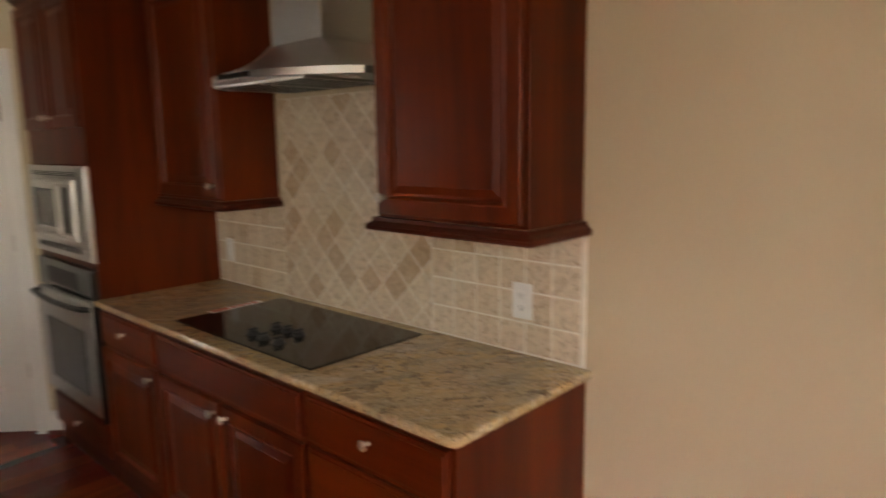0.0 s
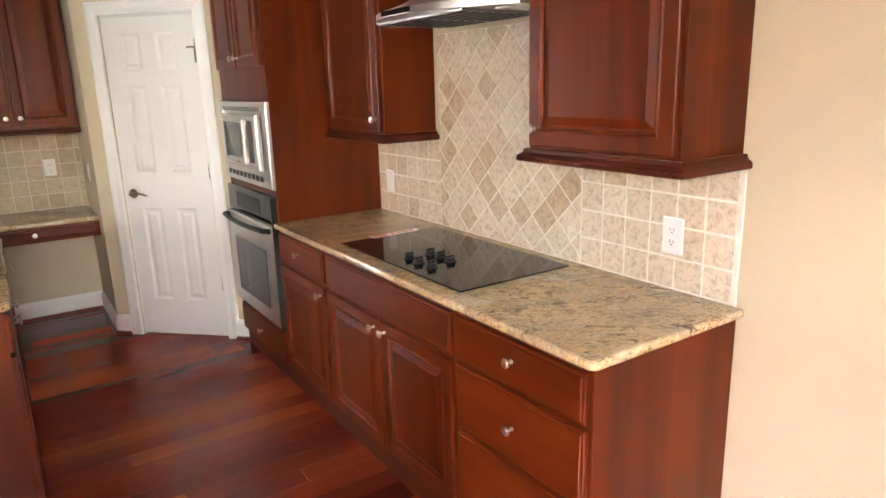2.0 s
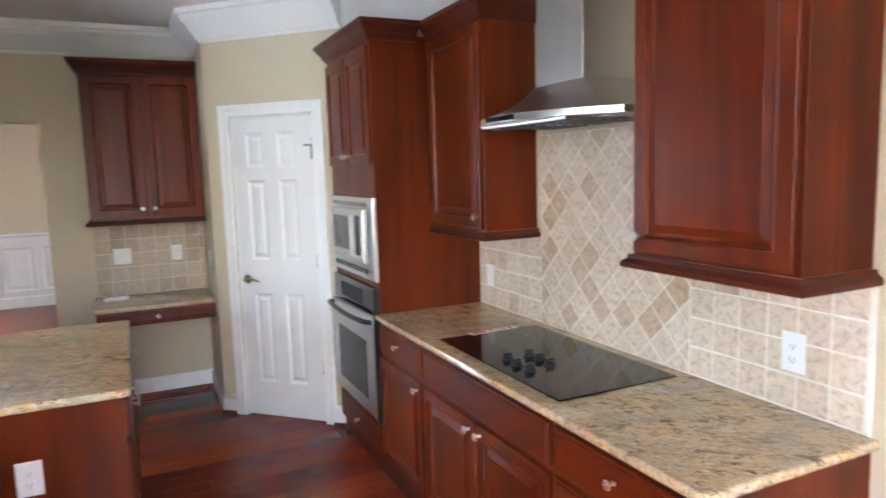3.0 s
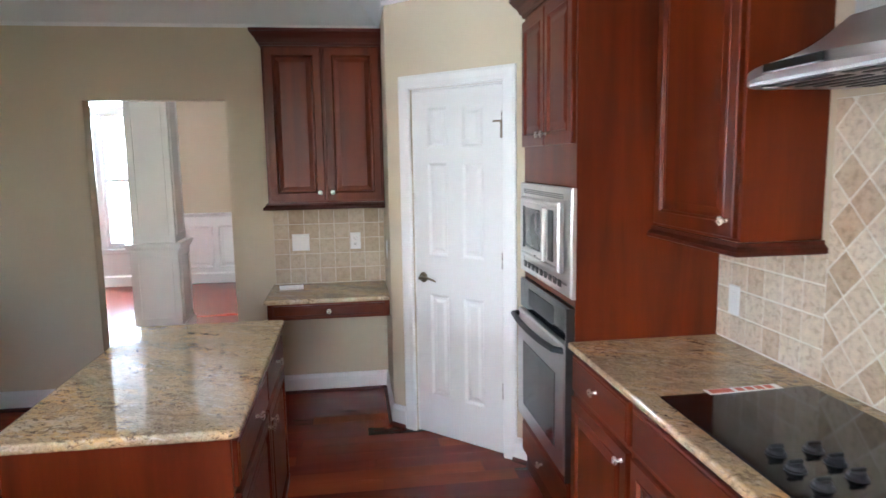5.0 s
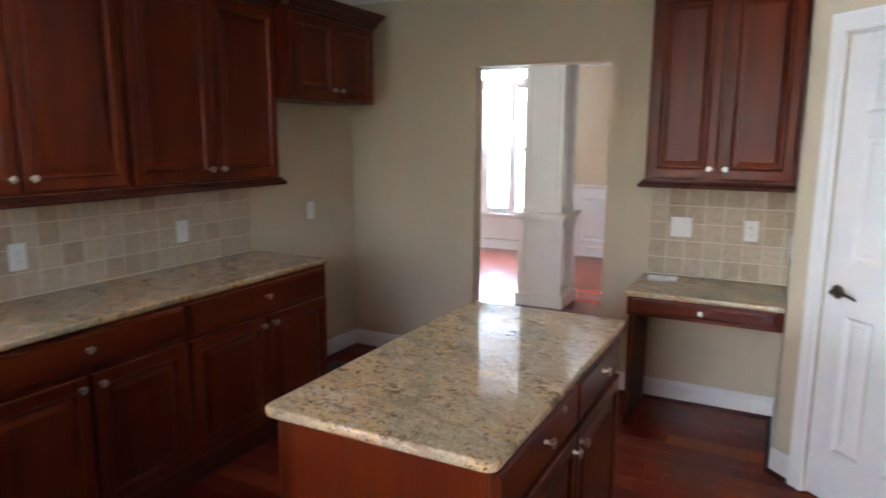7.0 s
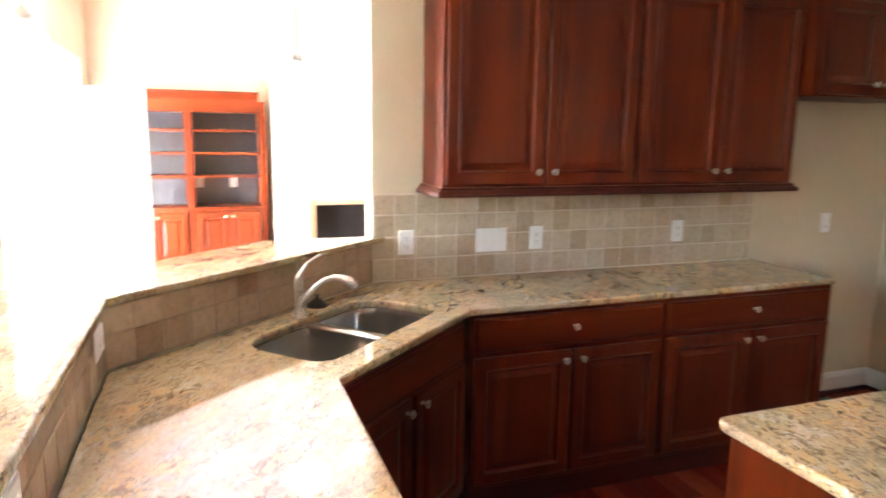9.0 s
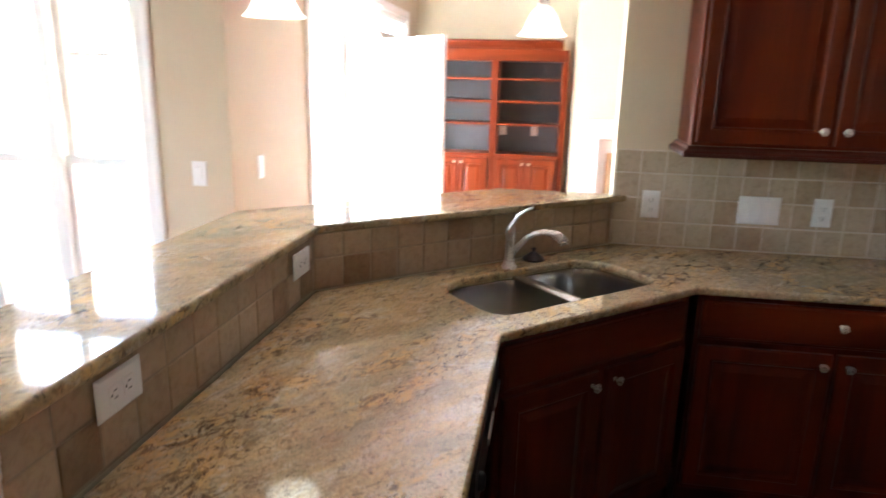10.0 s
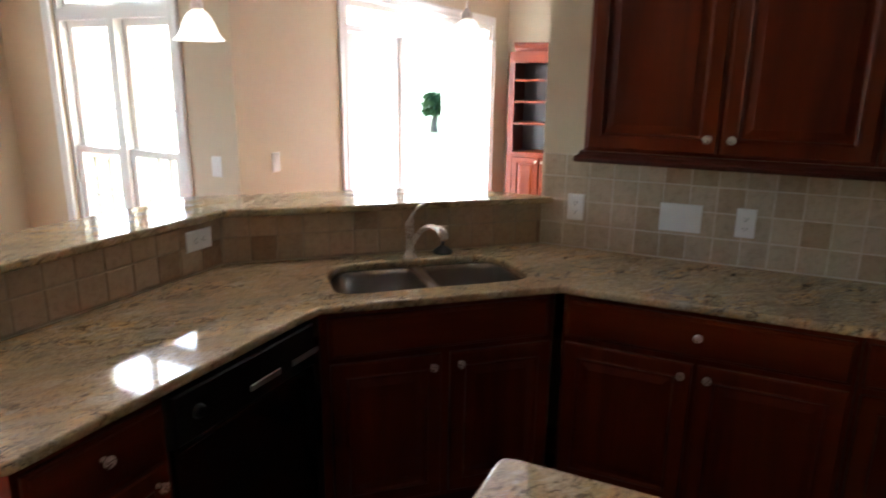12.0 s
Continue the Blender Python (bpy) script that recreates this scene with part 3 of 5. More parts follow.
def fronts(ob, rows):
    """Rows of kind, x, z, w, h and the knob's x, z on it (or None)."""
    for kind, x, z, w, h, at in rows:
        if kind == "door":
            f = part("door", raised_door(w, h), CHERRY, ob, "", pose(x, 0, z))
        else:
            f = part("drawer_front", drawer_front(w, h), CHERRY_X, ob, "", pose(x, 0, z))
        if at:
            part("knob", KNOB, None, f, "brushed nickel knob", pose(at[0], -0.02, at[1]))


def base_cabinet(m, w, d, rows, label, name="base_cabinet", open_top=False):
    ob = thing(name, m, label, "cabinet")
    if open_top:
        for x in (0.001, w - 0.02):
            part("side_panel", boxes((x, 0.02, 0.105, x + 0.019, d, 0.60)), CHERRY, ob)
        part("face_frame", boxes((0.001, 0, 0.105, w - 0.001, 0.02, 0.884)), CHERRY, ob)
        part("back_panel", boxes((0.02, d - 0.02, 0.105, w - 0.02, d, 0.60)), CHERRY, ob)
        part("cabinet_floor", boxes((0.02, 0.02, 0.105, w - 0.02, d - 0.02, 0.125)), CHERRY_X, ob)
    else:
        part("body", box(0.001, 0.0, 0.105, w - 0.001, d, 0.884, 0.0015, 1), CHERRY, ob)
    part("toe_kick", boxes((0.001, 0.012, 0.0, w - 0.001, d, 0.105)), CHERRY_DARK, ob)
    fronts(ob, rows)
    return ob


G = 0.016


def door_pair(w, drawer=True, low=0.13, top=0.865, knobs=True):
    half = (w - 3 * G) / 2
    rows = []
    head = 0.695 if drawer else top
    if drawer:
        rows.append(("drawer", G, 0.718, w - 2 * G, top - 0.718, (w / 2 - G, 0.085) if knobs else None))
    rows.append(("door", G, low, half, head - low, (half - 0.035, head - low - 0.04)))
    rows.append(("door", 2 * G + half, low, half, head - low, (0.035, head - low - 0.04)))
    return rows


# cooktop run: faces -x
CX = 1.205
base_cabinet(pose(CX, 0.678, 0, 0, 0, -90), 0.573, 0.612, [("drawer", G, 0.718, 0.541, 0.147, (0.27, 0.085)), ("door", G, 0.13, 0.541, 0.565, (0.505, 0.525))], "cherry base cabinet with a drawer above one door")
base_cabinet(pose(CX, 0.105, 0, 0, 0, -90), 1.02, 0.612, door_pair(1.02, True, knobs=False), "wide cherry base cabinet with two doors under the cooktop")
base_cabinet(pose(CX, -0.915, 0, 0, 0, -90), 0.608, 0.612, [("drawer", G, 0.718, 0.576, 0.147, (0.288, 0.085)), ("drawer", G, 0.472, 0.576, 0.228, (0.288, 0.114)), ("drawer", G, 0.13, 0.576, 0.326, (0.288, 0.163))], "cherry drawer base at the counter's end, three drawers")

# long run by the west wall: faces +x
WX = -1.838
base_cabinet(pose(WX, -0.185, 0, 0, 0, 90), 0.955, 0.555, door_pair(0.955), "cherry base cabinet with a wide drawer and two doors")
base_cabinet(pose(WX, 0.770, 0, 0, 0, 90), 1.02, 0.555, door_pair(1.02), "cherry base cabinet with drawer and doors at the counter's end")

# diagonal sink cabinet and the peninsula
C1, C2 = Vector((-1.215, -0.838)), Vector((-1.805, -0.195))
B1, B2 = Vector((-1.462, -1.475)), Vector((-2.395, -0.455))
DIR = (C2 - C1).normalized()
OUT = Vector((DIR.y, -DIR.x))
SANG = math.degrees(math.atan2(DIR.y, DIR.x))
S0 = C1 - OUT * 0.032
SW = (C2 - C1).length
base_cabinet(pose(S0.x, S0.y, 0, 0, 0, SANG), SW, 0.50, [("drawer", 0.03, 0.718, SW - 0.06, 0.147, None)] + [(k, x + 0.018, z, w_ - 0.018, h_, (a[0] - (0.018 if i == 0 else 0), a[1]) if a else None) for i, (k, x, z, w_, h_, a) in enumerate(door_pair(SW)[1:])], "angled cherry sink cabinet with two doors", "sink_cabinet", True)
base_cabinet(pose(-0.217, -0.87, 0, 0, 0, 180), 0.38, 0.60, [("drawer", G, 0.725, 0.348, 0.14, (0.174, 0.085)), ("door", G, 0.12, 0.348, 0.585, (0.31, 0.54))], "cherry base cabinet at the end of the peninsula")

dish = thing("dishwasher", pose(-0.598, -0.87, 0, 0, 0, 180), "black built-in dishwasher in the peninsula", "dishwasher")
part("tub", boxes((0.004, 0.0, 0.105, 0.596, 0.56, 0.88)), BLACK, dish)
part("door_panel", ring_panel(0.588, 0.60, [(0, 0), (0, 0.018), (0.006, 0.024), (0.02, 0.024)]), BLACK_GLASS, dish, "glossy black door", pose(0.006, 0, 0.115))
part("control_panel", ring_panel(0.588, 0.145, [(0, 0), (0, 0.022), (0.006, 0.028), (0.02, 0.028)]), BLACK, dish, "", pose(0.006, 0, 0.725))
part("kick_plate", boxes((0.004, 0.03, 0.0, 0.596, 0.06, 0.10)), BLACK, dish)
for x in (0.28, 0.47):
    part("handle_insert", box(x, -0.034, 0.765, x + 0.135, -0.026, 0.785, 0.003), STEEL, dish, "bright steel handle insert")
part("dial", lathe([(0.001, 0), (0.020, 0), (0.019, 0.010), (0.015, 0.014), (0.001, 0.015)], 18, axis="y"), BLACK, dish, "black cycle dial", pose(0.085, -0.028, 0.80), True)


# wall cabinets
CAB_CROWN = [(0, 0), (0.008, 0), (0.010, 0.014), (0.020, 0.020), (0.030, 0.045), (0.052, 0.070), (0.056, 0.080), (0.062, 0.082), (0.062, 0.10), (0, 0.10)]
RAIL = [(0, 0.042), (0.012, 0.042), (0.014, 0.030), (0.026, 0.022), (0.030, 0.016), (0.030, 0.004), (0.026, 0), (0, 0)]


def wall_cabinet(m, w, d, z0, z1, doors, label, sides="lr", name="wall_cabinet", rail=True, crown_h=True, rope=True):
    """A wall cabinet facing -y, back on the wall at y = d. sides: ends that show moldings."""
    ob = thing(name, m, label, "cabinet")
    part("body", box(0.001, 0, z0, w - 0.001, d, z1, 0.0015, 1), CHERRY, ob)
    path = [(0, d)] * ("l" in sides) + [(0, -0.004), (w, -0.004)] + [(w, d)] * ("r" in sides)
    if rail:
        part("light_rail", sweep([(o, z + z0 - 0.042) for o, z in RAIL], path), CHERRY_DARK, ob, "darker cherry light rail")
        if rope:
            bm = bmesh.new()
            pts = [Vector((-0.030 if "l" in sides else 0, -0.034)), Vector((w + (0.030 if "r" in sides else 0), -0.034))]
            n = int((pts[1] - pts[0]).length / 0.012)
            for i in range(n):
                p = pts[0].lerp(pts[1], (i + 0.5) / n)
                c, s = 0.0045, 0.005
                v = [bm.verts.new((p.x + x, p.y + y, z0 - 0.032 + z)) for x, y, z in ((-s - 0.004, 0.002, -0.007), (s - 0.004, 0.002, -0.007), (s + 0.004, 0.002, 0.007), (-s + 0.004, 0.002, 0.007), (-0.003, -c, -0.005), (0.003, -c, 0.005))]
                for f in ((0, 1, 4), (1, 2, 5, 4), (2, 3, 5), (3, 0, 4, 5)):
                    bm.faces.new([v[k] for k in f])
            part("rope_trim", bm, CHERRY_DARK, ob)
    if crown_h:
        part("cabinet_crown", sweep([(o, z + z1 - 0.03) for o, z in CAB_CROWN], path), CHERRY_DARK, ob, "dark cherry crown")
    n = len(doors)
    each = (w - G * (n + 1)) / n
    fronts(ob, [("door", G + i * (each + G), z0 + 0.012, each, z1 - z0 - 0.05, ((0.032 if k == "l" else each - 0.032), 0.055)) for i, k in enumerate(doors)])
    return ob


UX = 1.535
wall_cabinet(pose(UX, 0.678, 0, 0, 0, -90), 0.583, 0.283, 1.375, 2.36, "r", "tall cherry wall cabinet beside the range hood", "r")
wall_cabinet(pose(UX, -0.900, 0, 0, 0, -90), 0.602, 0.283, 1.375, 2.36, "l", "cherry wall cabinet with a roped rail at the wall's end", "lr")
wall_cabinet(pose(-2.12, -0.215, 0, 0, 0, 90), 0.975, 0.278, 1.378, 2.34, "rl", "pair of tall cherry wall cabinet doors by the bar", "l")
wall_cabinet(pose(-2.12, 0.760, 0, 0, 0, 90), 0.985, 0.278, 1.378, 2.34, "rl", "pair of tall cherry wall cabinet doors", "r")
wall_cabinet(pose(-2.035, 1.748, 0, 0, 0, 90), 0.862, 0.363, 1.825, 2.34, "rl", "short cherry cabinet above the empty refrigerator space", "r", rail=False)
wall_cabinet(pose(-0.205, 2.585, 0, 0, 0, 0), 0.755, 0.293, 1.385, 2.41, "rl", "two-door cherry wall cabinet above the desk", "l")

# oven tower
tower = thing("oven_tower", pose(1.205, 1.458, 0, 0, 0, -90), "tall cherry cabinet with a built-in microwave and oven", "cabinet")
TW = 0.778
for p in ((0.0, 0.0, 0.105, 0.02, 0.613, 2.36), (TW - 0.02, 0, 0.105, TW, 0.613, 2.36)):
    part("side_panel", boxes(p), CHERRY, tower)
part("back_panel", boxes((0.02, 0.59, 0.105, TW - 0.02, 0.613, 2.36)), CHERRY, tower)
part("drawer_box", boxes((0.02, 0, 0.105, TW - 0.02, 0.589, 0.30)), CHERRY, tower)
part("upper_box", boxes((0.02, 0, 1.5335, TW - 0.02, 0.589, 2.36)), CHERRY, tower)
part("oven_shelf", boxes((0.02, 0, 1.052, TW - 0.02, 0.589, 1.0855)), CHERRY_X, tower)
part("toe_kick", boxes((0, 0.012, 0, TW, 0.613, 0.105)), CHERRY_DARK, tower)
part("cabinet_crown", sweep([(o, z + 2.33) for o, z in CAB_CROWN], [(0, 0.613), (0, -0.004), (TW, -0.004), (TW, 0.26)]), CHERRY_DARK, tower, "dark cherry crown")
half = (TW - 3 * G) / 2
fronts(tower, [("door", G, 1.705, half, 0.60, (half - 0.03, 0.05)), ("door", 2 * G + half, 1.705, half, 0.60, (0.03, 0.05)), ("drawer", G, 0.115, TW - 2 * G, 0.175, (TW / 2 - G, 0.09))])

# counters
tagged(part("countertop", slab(rounded([(1.175, 0.678), (1.175, -1.545), (1.818, -1.545), (1.818, 0.678)], [0, 0.035, 0, 0]), 0.885, 0.915, 0.009), GRANITE, smooth="rim"), "polished gold and brown granite counter on the cooktop cabinets", "countertop")


def shift(line, by):
    """Moves a line of two points to its right by so much."""
    a, c = line
    d = (c - a).normalized()
    n = Vector((d.y, -d.x)) * by
    return a + n, c + n


# sink: two bowls under the counter, along the diagonal
SC = (C1 + C2) / 2 - OUT * 0.30 + DIR * 0.015
SM = pose(SC.x, SC.y, 0.915, 0, 0, SANG)


def bowl_outline(x0, x1, y0, y1, r):
    return rounded([(x0, y0), (x1, y0), (x1, y1), (x0, y1)], r, 6)


def to_world(loop):
    return [tuple((SM @ Vector((x, y, 0))).xy) for x, y in loop]


HOLE = bowl_outline(-0.375, 0.365, -0.185, 0.185, [0.08, 0.09, 0.16, 0.16])
WR = 2.398
wside = [(-0.185, -0.845), (C1.x, C1.y), (C2.x, C2.y), (-1.828, 1.815), (-WR, 1.815), (-WR, B2.y + 0.014), (B1.x - 0.001, B1.y + 0.004), (-0.185, B1.y + 0.004)]
tagged(part("sink_counter", slab(rounded(wside, [0.05, 0.03, 0.03, 0.03, 0, 0, 0, 0]), 0.885, 0.915, 0.009, [to_world(HOLE)]), GRANITE, smooth="rim"), "polished granite counter that wraps round the corner sink", "countertop")

BAR_IN = [(-0.188, -1.455), (-1.468, -1.455), (-2.388, -0.398)]
BAR_OUT = [(-2.388, -0.455), (-2.405, -0.463), (-2.405, -0.955), (-1.615, -1.81), (-0.188, -1.81)]
tagged(part("bar_top", slab(rounded(BAR_IN + BAR_OUT, [0.03, 0, 0, 0, 0, 0, 0, 0.06]), 1.105, 1.135, 0.009), GRANITE, smooth="rim"), "raised granite bar top with an angled bend", "countertop")
knee = [(-0.205, -1.485), (-1.466, -1.485), (-2.42, -0.4416), (-2.42, -0.6186), (-1.512, -1.605), (-0.205, -1.605)]
bm = bmesh.new()
lo, hi = ([bm.verts.new((x, y, z)) for x, y in knee] for z in (0, 1.104))
bm.faces.new(lo), bm.faces.new(hi)
for i in range(6):
    bm.faces.new((lo[i - 1], lo[i], hi[i], hi[i - 1]))
wall("wall_bar", bm, "low tan half wall that carries the raised bar")
wall("wall_bar_end", boxes((-0.204, -1.615, 0, -0.186, -1.475, 1.035)), "white painted end post of the half wall", WHITE)
tagged(part("bar_end_trim", boxes((-0.206, -1.63, 1.035, -0.176, -1.474, 1.058), (-0.207, -1.65, 1.058, -0.166, -1.473, 1.102)), WHITE), "white stepped molding under the raised bar's end", "trim", kind="structure")

# island body
isl = thing("island", pose(-0.03, 0.03, 0, 0, 0, 90), "cherry kitchen island with drawers and doors", "island")
part("body", box(0, 0.0, 0.105, 1.25, 0.61, 0.884, 0.0015, 1), CHERRY, isl)
part("toe_kick", boxes((0.02, 0.03, 0, 1.23, 0.59, 0.105)), CHERRY_DARK, isl)
fronts(isl, [("drawer", G, 0.725, 0.64, 0.14, (0.32, 0.085)), ("drawer", 0.665, 0.725, 0.573, 0.14, (0.286, 0.085)), ("door", G, 0.12, 0.64, 0.585, (0.60, 0.535)), ("door", 0.665, 0.12, 0.573, 0.585, (0.035, 0.535))])
part("island_top", slab(rounded([(-0.03, -0.03), (1.28, -0.03), (1.28, 0.64), (-0.03, 0.64)], [0.035] * 4), 0.885, 0.915, 0.009), GRANITE, isl, "polished speckled granite top", smooth="rim")

# desk in the niche
desk = thing("desk", pose(-0.215, 2.335, 0), "built-in cherry writing desk with one shallow drawer", "desk")
part("apron", boxes((0.0, 0.0, 0.665, 0.765, 0.54, 0.768)), CHERRY_X, desk)
fronts(desk, [("drawer", 0.03, 0.685, 0.705, 0.072, (0.352, 0.036))])
part("side_panel", boxes((0.0, 0.06, 0.0, 0.02, 0.54, 0.664)), CHERRY, desk)
part("desk_top", slab(rounded([(-0.02, -0.023), (0.768, -0.023), (0.768, 0.543), (-0.02, 0.543)], [0.03, 0, 0, 0]), 0.769, 0.799, 0.009), GRANITE, desk, "polished granite top", smooth="rim")


# ---------- appliances ----------
# microwave and oven sit in the tower; local x runs along the tower's front, -y is outwards
TM = pose(1.205, 1.458, 0, 0, 0, -90)
mic = thing("microwave", TM @ pose(-0.002, 0, 1.086), "built-in stainless microwave with a trim frame", "microwave")
MW, MH = 0.788, 0.444
part("trim_frame", ring_panel(MW, MH, [(0.0, 0.001), (0.0, 0.016), (0.006, 0.022), (0.045, 0.022), (0.050, 0.012), (0.056, 0.012)]), STEEL, mic, "wide stainless trim")
part("top_vent", boxes((0.075, -0.0245, 0.396, 0.685, -0.0225, 0.416)), BLACK, mic, "dark slotted vent")
for z in (0.401, 0.409):
    part("vent_slat", boxes((0.077, -0.0262, z, 0.683, -0.0246, z + 0.003)), STEEL, mic)
part("door", ring_panel(0.60, 0.288, [(0, 0), (0, 0.018), (0.006, 0.026), (0.016, 0.026), (0.022, 0.020), (0.028, 0.020)]), STEEL, mic, "stainless door with a raised rim", pose(0.088, -0.020, 0.092))
part("window_bezel", boxes((0.130, -0.0445, 0.135, 0.158, -0.0402, 0.335)), BLACK, mic, "black strip beside the window")
part("window", ring_panel(0.285, 0.190, [(0, 0), (0, 0.003), (0.006, 0.004), (0.012, 0.002)]), SMOKED_GLASS, mic, "smoked glass window", pose(0.162, -0.0402, 0.142))
part("control_panel", boxes((0.545, -0.0445, 0.128, 0.610, -0.0402, 0.345)), BLACK, mic, "black control strip")
part("handle", box(0.500, -0.066, 0.118, 0.528, -0.046, 0.352, 0.006), STEEL, mic, "flat stainless handle")
for z in (0.135, 0.325):
    part("handle_post", boxes((0.506, -0.0465, z, 0.522, -0.040, z + 0.016)), STEEL, mic)
part("badge", boxes((0.315, -0.0415, 0.110, 0.345, -0.0402, 0.118)), BLACK, mic)
for i in range(9):
    part("vent_slot", boxes((0.078 + i * 0.068, -0.0245, 0.030, 0.122 + i * 0.068, -0.0215, 0.058)), BLACK, mic)

oven = thing("wall_oven", TM @ pose(0.010, 0, 0.305) , "built-in wall oven, black control panel and stainless door", "oven")
part("body", boxes((0.012, 0.0, 0.0, 0.748, 0.55, 0.74)), BLACK, oven)
part("control_panel", ring_panel(0.76, 0.150, [(0, 0), (0, 0.018), (0.006, 0.026), (0.02, 0.026)]), BLACK_GLASS, oven, "glossy black control panel", pose(0, 0, 0.592))
part("display", ring_panel(0.40, 0.085, [(0, 0), (0, 0.001), (0.002, 0.0015), (0.004, 0.0015)]), SLOT, oven, "", pose(0.16, -0.0262, 0.625))
part("door", ring_panel(0.76, 0.56, [(0, 0), (0, 0.034), (0.008, 0.042), (0.02, 0.042)]), STEEL, oven, "stainless door", pose(0, 0, 0.025))
part("window", ring_panel(0.52, 0.33, [(0, 0), (0, 0.002), (0.006, 0.003), (0.02, 0.002)]), BLACK_GLASS, oven, "dark glass window", pose(0.12, -0.0423, 0.11))
part("handle", tube([(0.02, -0.03, 0.56), (0.05, -0.075, 0.565), (0.20, -0.088, 0.562), (0.38, -0.092, 0.560), (0.56, -0.088, 0.562), (0.71, -0.075, 0.565), (0.74, -0.03, 0.56)], 0.014), BLACK, oven, "bowed black handle", None, True)
part("side_trim", boxes((0.752, -0.036, 0.0, 0.764, 0.0, 0.742)), BLACK, oven)

# range hood
hood = thing("range_hood", pose(XE - 0.001, -0.43, 0, 0, 0, -90), "stainless chimney range hood with a bowed front edge", "range hood")


def hood_rim(n=28):
    pts = [(-0.45, 0.0), (-0.45, -0.16), (-0.45, -0.31)]
    for i in range(1, n):
        f = i / n
        pts.append((-0.45 + 0.9 * f, -0.31 - 0.20 * math.sin(math.pi * f) ** 0.8))
    return pts + [(0.45, -0.31), (0.45, -0.16), (0.45, 0.0)]


rim = hood_rim()
N = len(rim)


def onto_chimney(i):
    x, y = rim[i]
    if i < 3:
        return (-0.155, y * 0.25 / 0.31)
    if i >= N - 3:
        return (0.155, y * 0.25 / 0.31)
    return (x * 0.155 / 0.45, -0.25)


bm = bmesh.new()
loops = [[bm.verts.new((x, y, 1.838)) for x, y in rim], [bm.verts.new((x, y, 1.862)) for x, y in rim]]
for k in range(1, 9):
    f = k / 8
    loops.append([bm.verts.new((rim[i][0] * (1 - f) + onto_chimney(i)[0] * f, rim[i][1] * (1 - f) + onto_chimney(i)[1] * f, 1.862 + 0.125 * (0.55 * f + 0.45 * f * f))) for i in range(N)])
for a, c in zip(loops, loops[1:]):
    for i in range(N - 1):
        bm.faces.new((a[i], a[i + 1], c[i + 1], c[i]))
bm.faces.new(loops[0][::-1])
part("canopy", bm, STEEL, hood, "brushed stainless canopy", None, True)
part("chimney", box(-0.15, -0.245, 1.98, 0.15, 0.0, 2.745, 0.003, 1), STEEL, hood, "brushed stainless chimney")
part("control_strip", boxes((-0.10, -0.514, 1.841, 0.10, -0.509, 1.859)), BLACK_GLASS, hood)
for x in (-0.30, -0.005):
    f = part("grease_filter", boxes((x, -0.42, 1.829, x + 0.29, -0.06, 1.837)), STEEL, hood, "perforated steel filter")
    for k in range(7):
        part("filter_slot", boxes((x + 0.02, -0.40 + k * 0.05, 1.826, x + 0.27, -0.38 + k * 0.05, 1.8285)), BLACK, f)
for x in (-0.36, 0.36):
    part("hood_lamp", lathe([(0.03, 0), (0.034, -0.006), (0.001, -0.008)], 16), WHITE, hood, "", pose(x, -0.30, 1.837), True)

# cooktop
cook = thing("cooktop", pose(1.245, 0.022, 0.9155, 0, 0, -90), "black glass electric cooktop with central knobs", "cooktop")
part("glass_top", box(0, 0, 0, 0.905, 0.505, 0.006, 0.002, 1), BLACK_GLASS, cook)
KN = mesh_of(lathe([(0.001, 0), (0.025, 0), (0.025, 0.003), (0.020, 0.005), (0.019, 0.013), (0.016, 0.016), (0.001, 0.017)], 18), "control_knob", BLACK, True)
for x, y in ((0.425, 0.195), (0.495, 0.20), (0.57, 0.195), (0.425, 0.095), (0.51, 0.085), (0.595, 0.09)):
    k = part("control_knob", KN, None, cook, "black control knob", pose(x, y, 0.006))
    part("knob_grip", box(-0.004, -0.018, 0.0171, 0.004, 0.018, 0.025, 0.001, 1), BLACK, k)
sticker = thing("leaflet", pose(1.40, 0.030, 0.9217, 0, 0, 3), "red and white paper leaflet on the cooktop", "paper")
part("sheet", boxes((0, -0.028, 0, 0.25, 0.012, 0.0015)), PAPER, sticker)
part("printed_band", boxes((0.01, -0.024, 0.0016, 0.085, 0.008, 0.0024)), RED_PRINT, sticker, "red printed band")
for i in range(4):
    part("printed_line", boxes((0.10 + i * 0.034, -0.022, 0.0016, 0.125 + i * 0.034, 0.006, 0.0022)), RED_PRINT, sticker)

# sink and faucet
sink = thing("sink", SM, "double-bowl undermount stainless steel sink", "sink")


def bowl(x0, x1, r):
    bm = bmesh.new()
    loops = []
    for inset, z in ((-0.012, -0.030), (0.0, -0.031), (0.006, -0.06), (0.012, -0.17), (0.022, -0.195), (0.045, -0.205), (0.10, -0.208)):
        loop = bowl_outline(x0 + inset, x1 - inset, -0.175 + inset, 0.175 - inset, [max(0.02, q - inset) for q in r])
        loops.append([bm.verts.new((x, y, z)) for x, y in loop])
    for a, c in zip(loops, loops[1:]):
        for i in range(len(a)):
            j = (i + 1) % len(a)
            bm.faces.new((a[i], a[j], c[j], c[i]))
    bm.faces.new(loops[-1])
    return bm


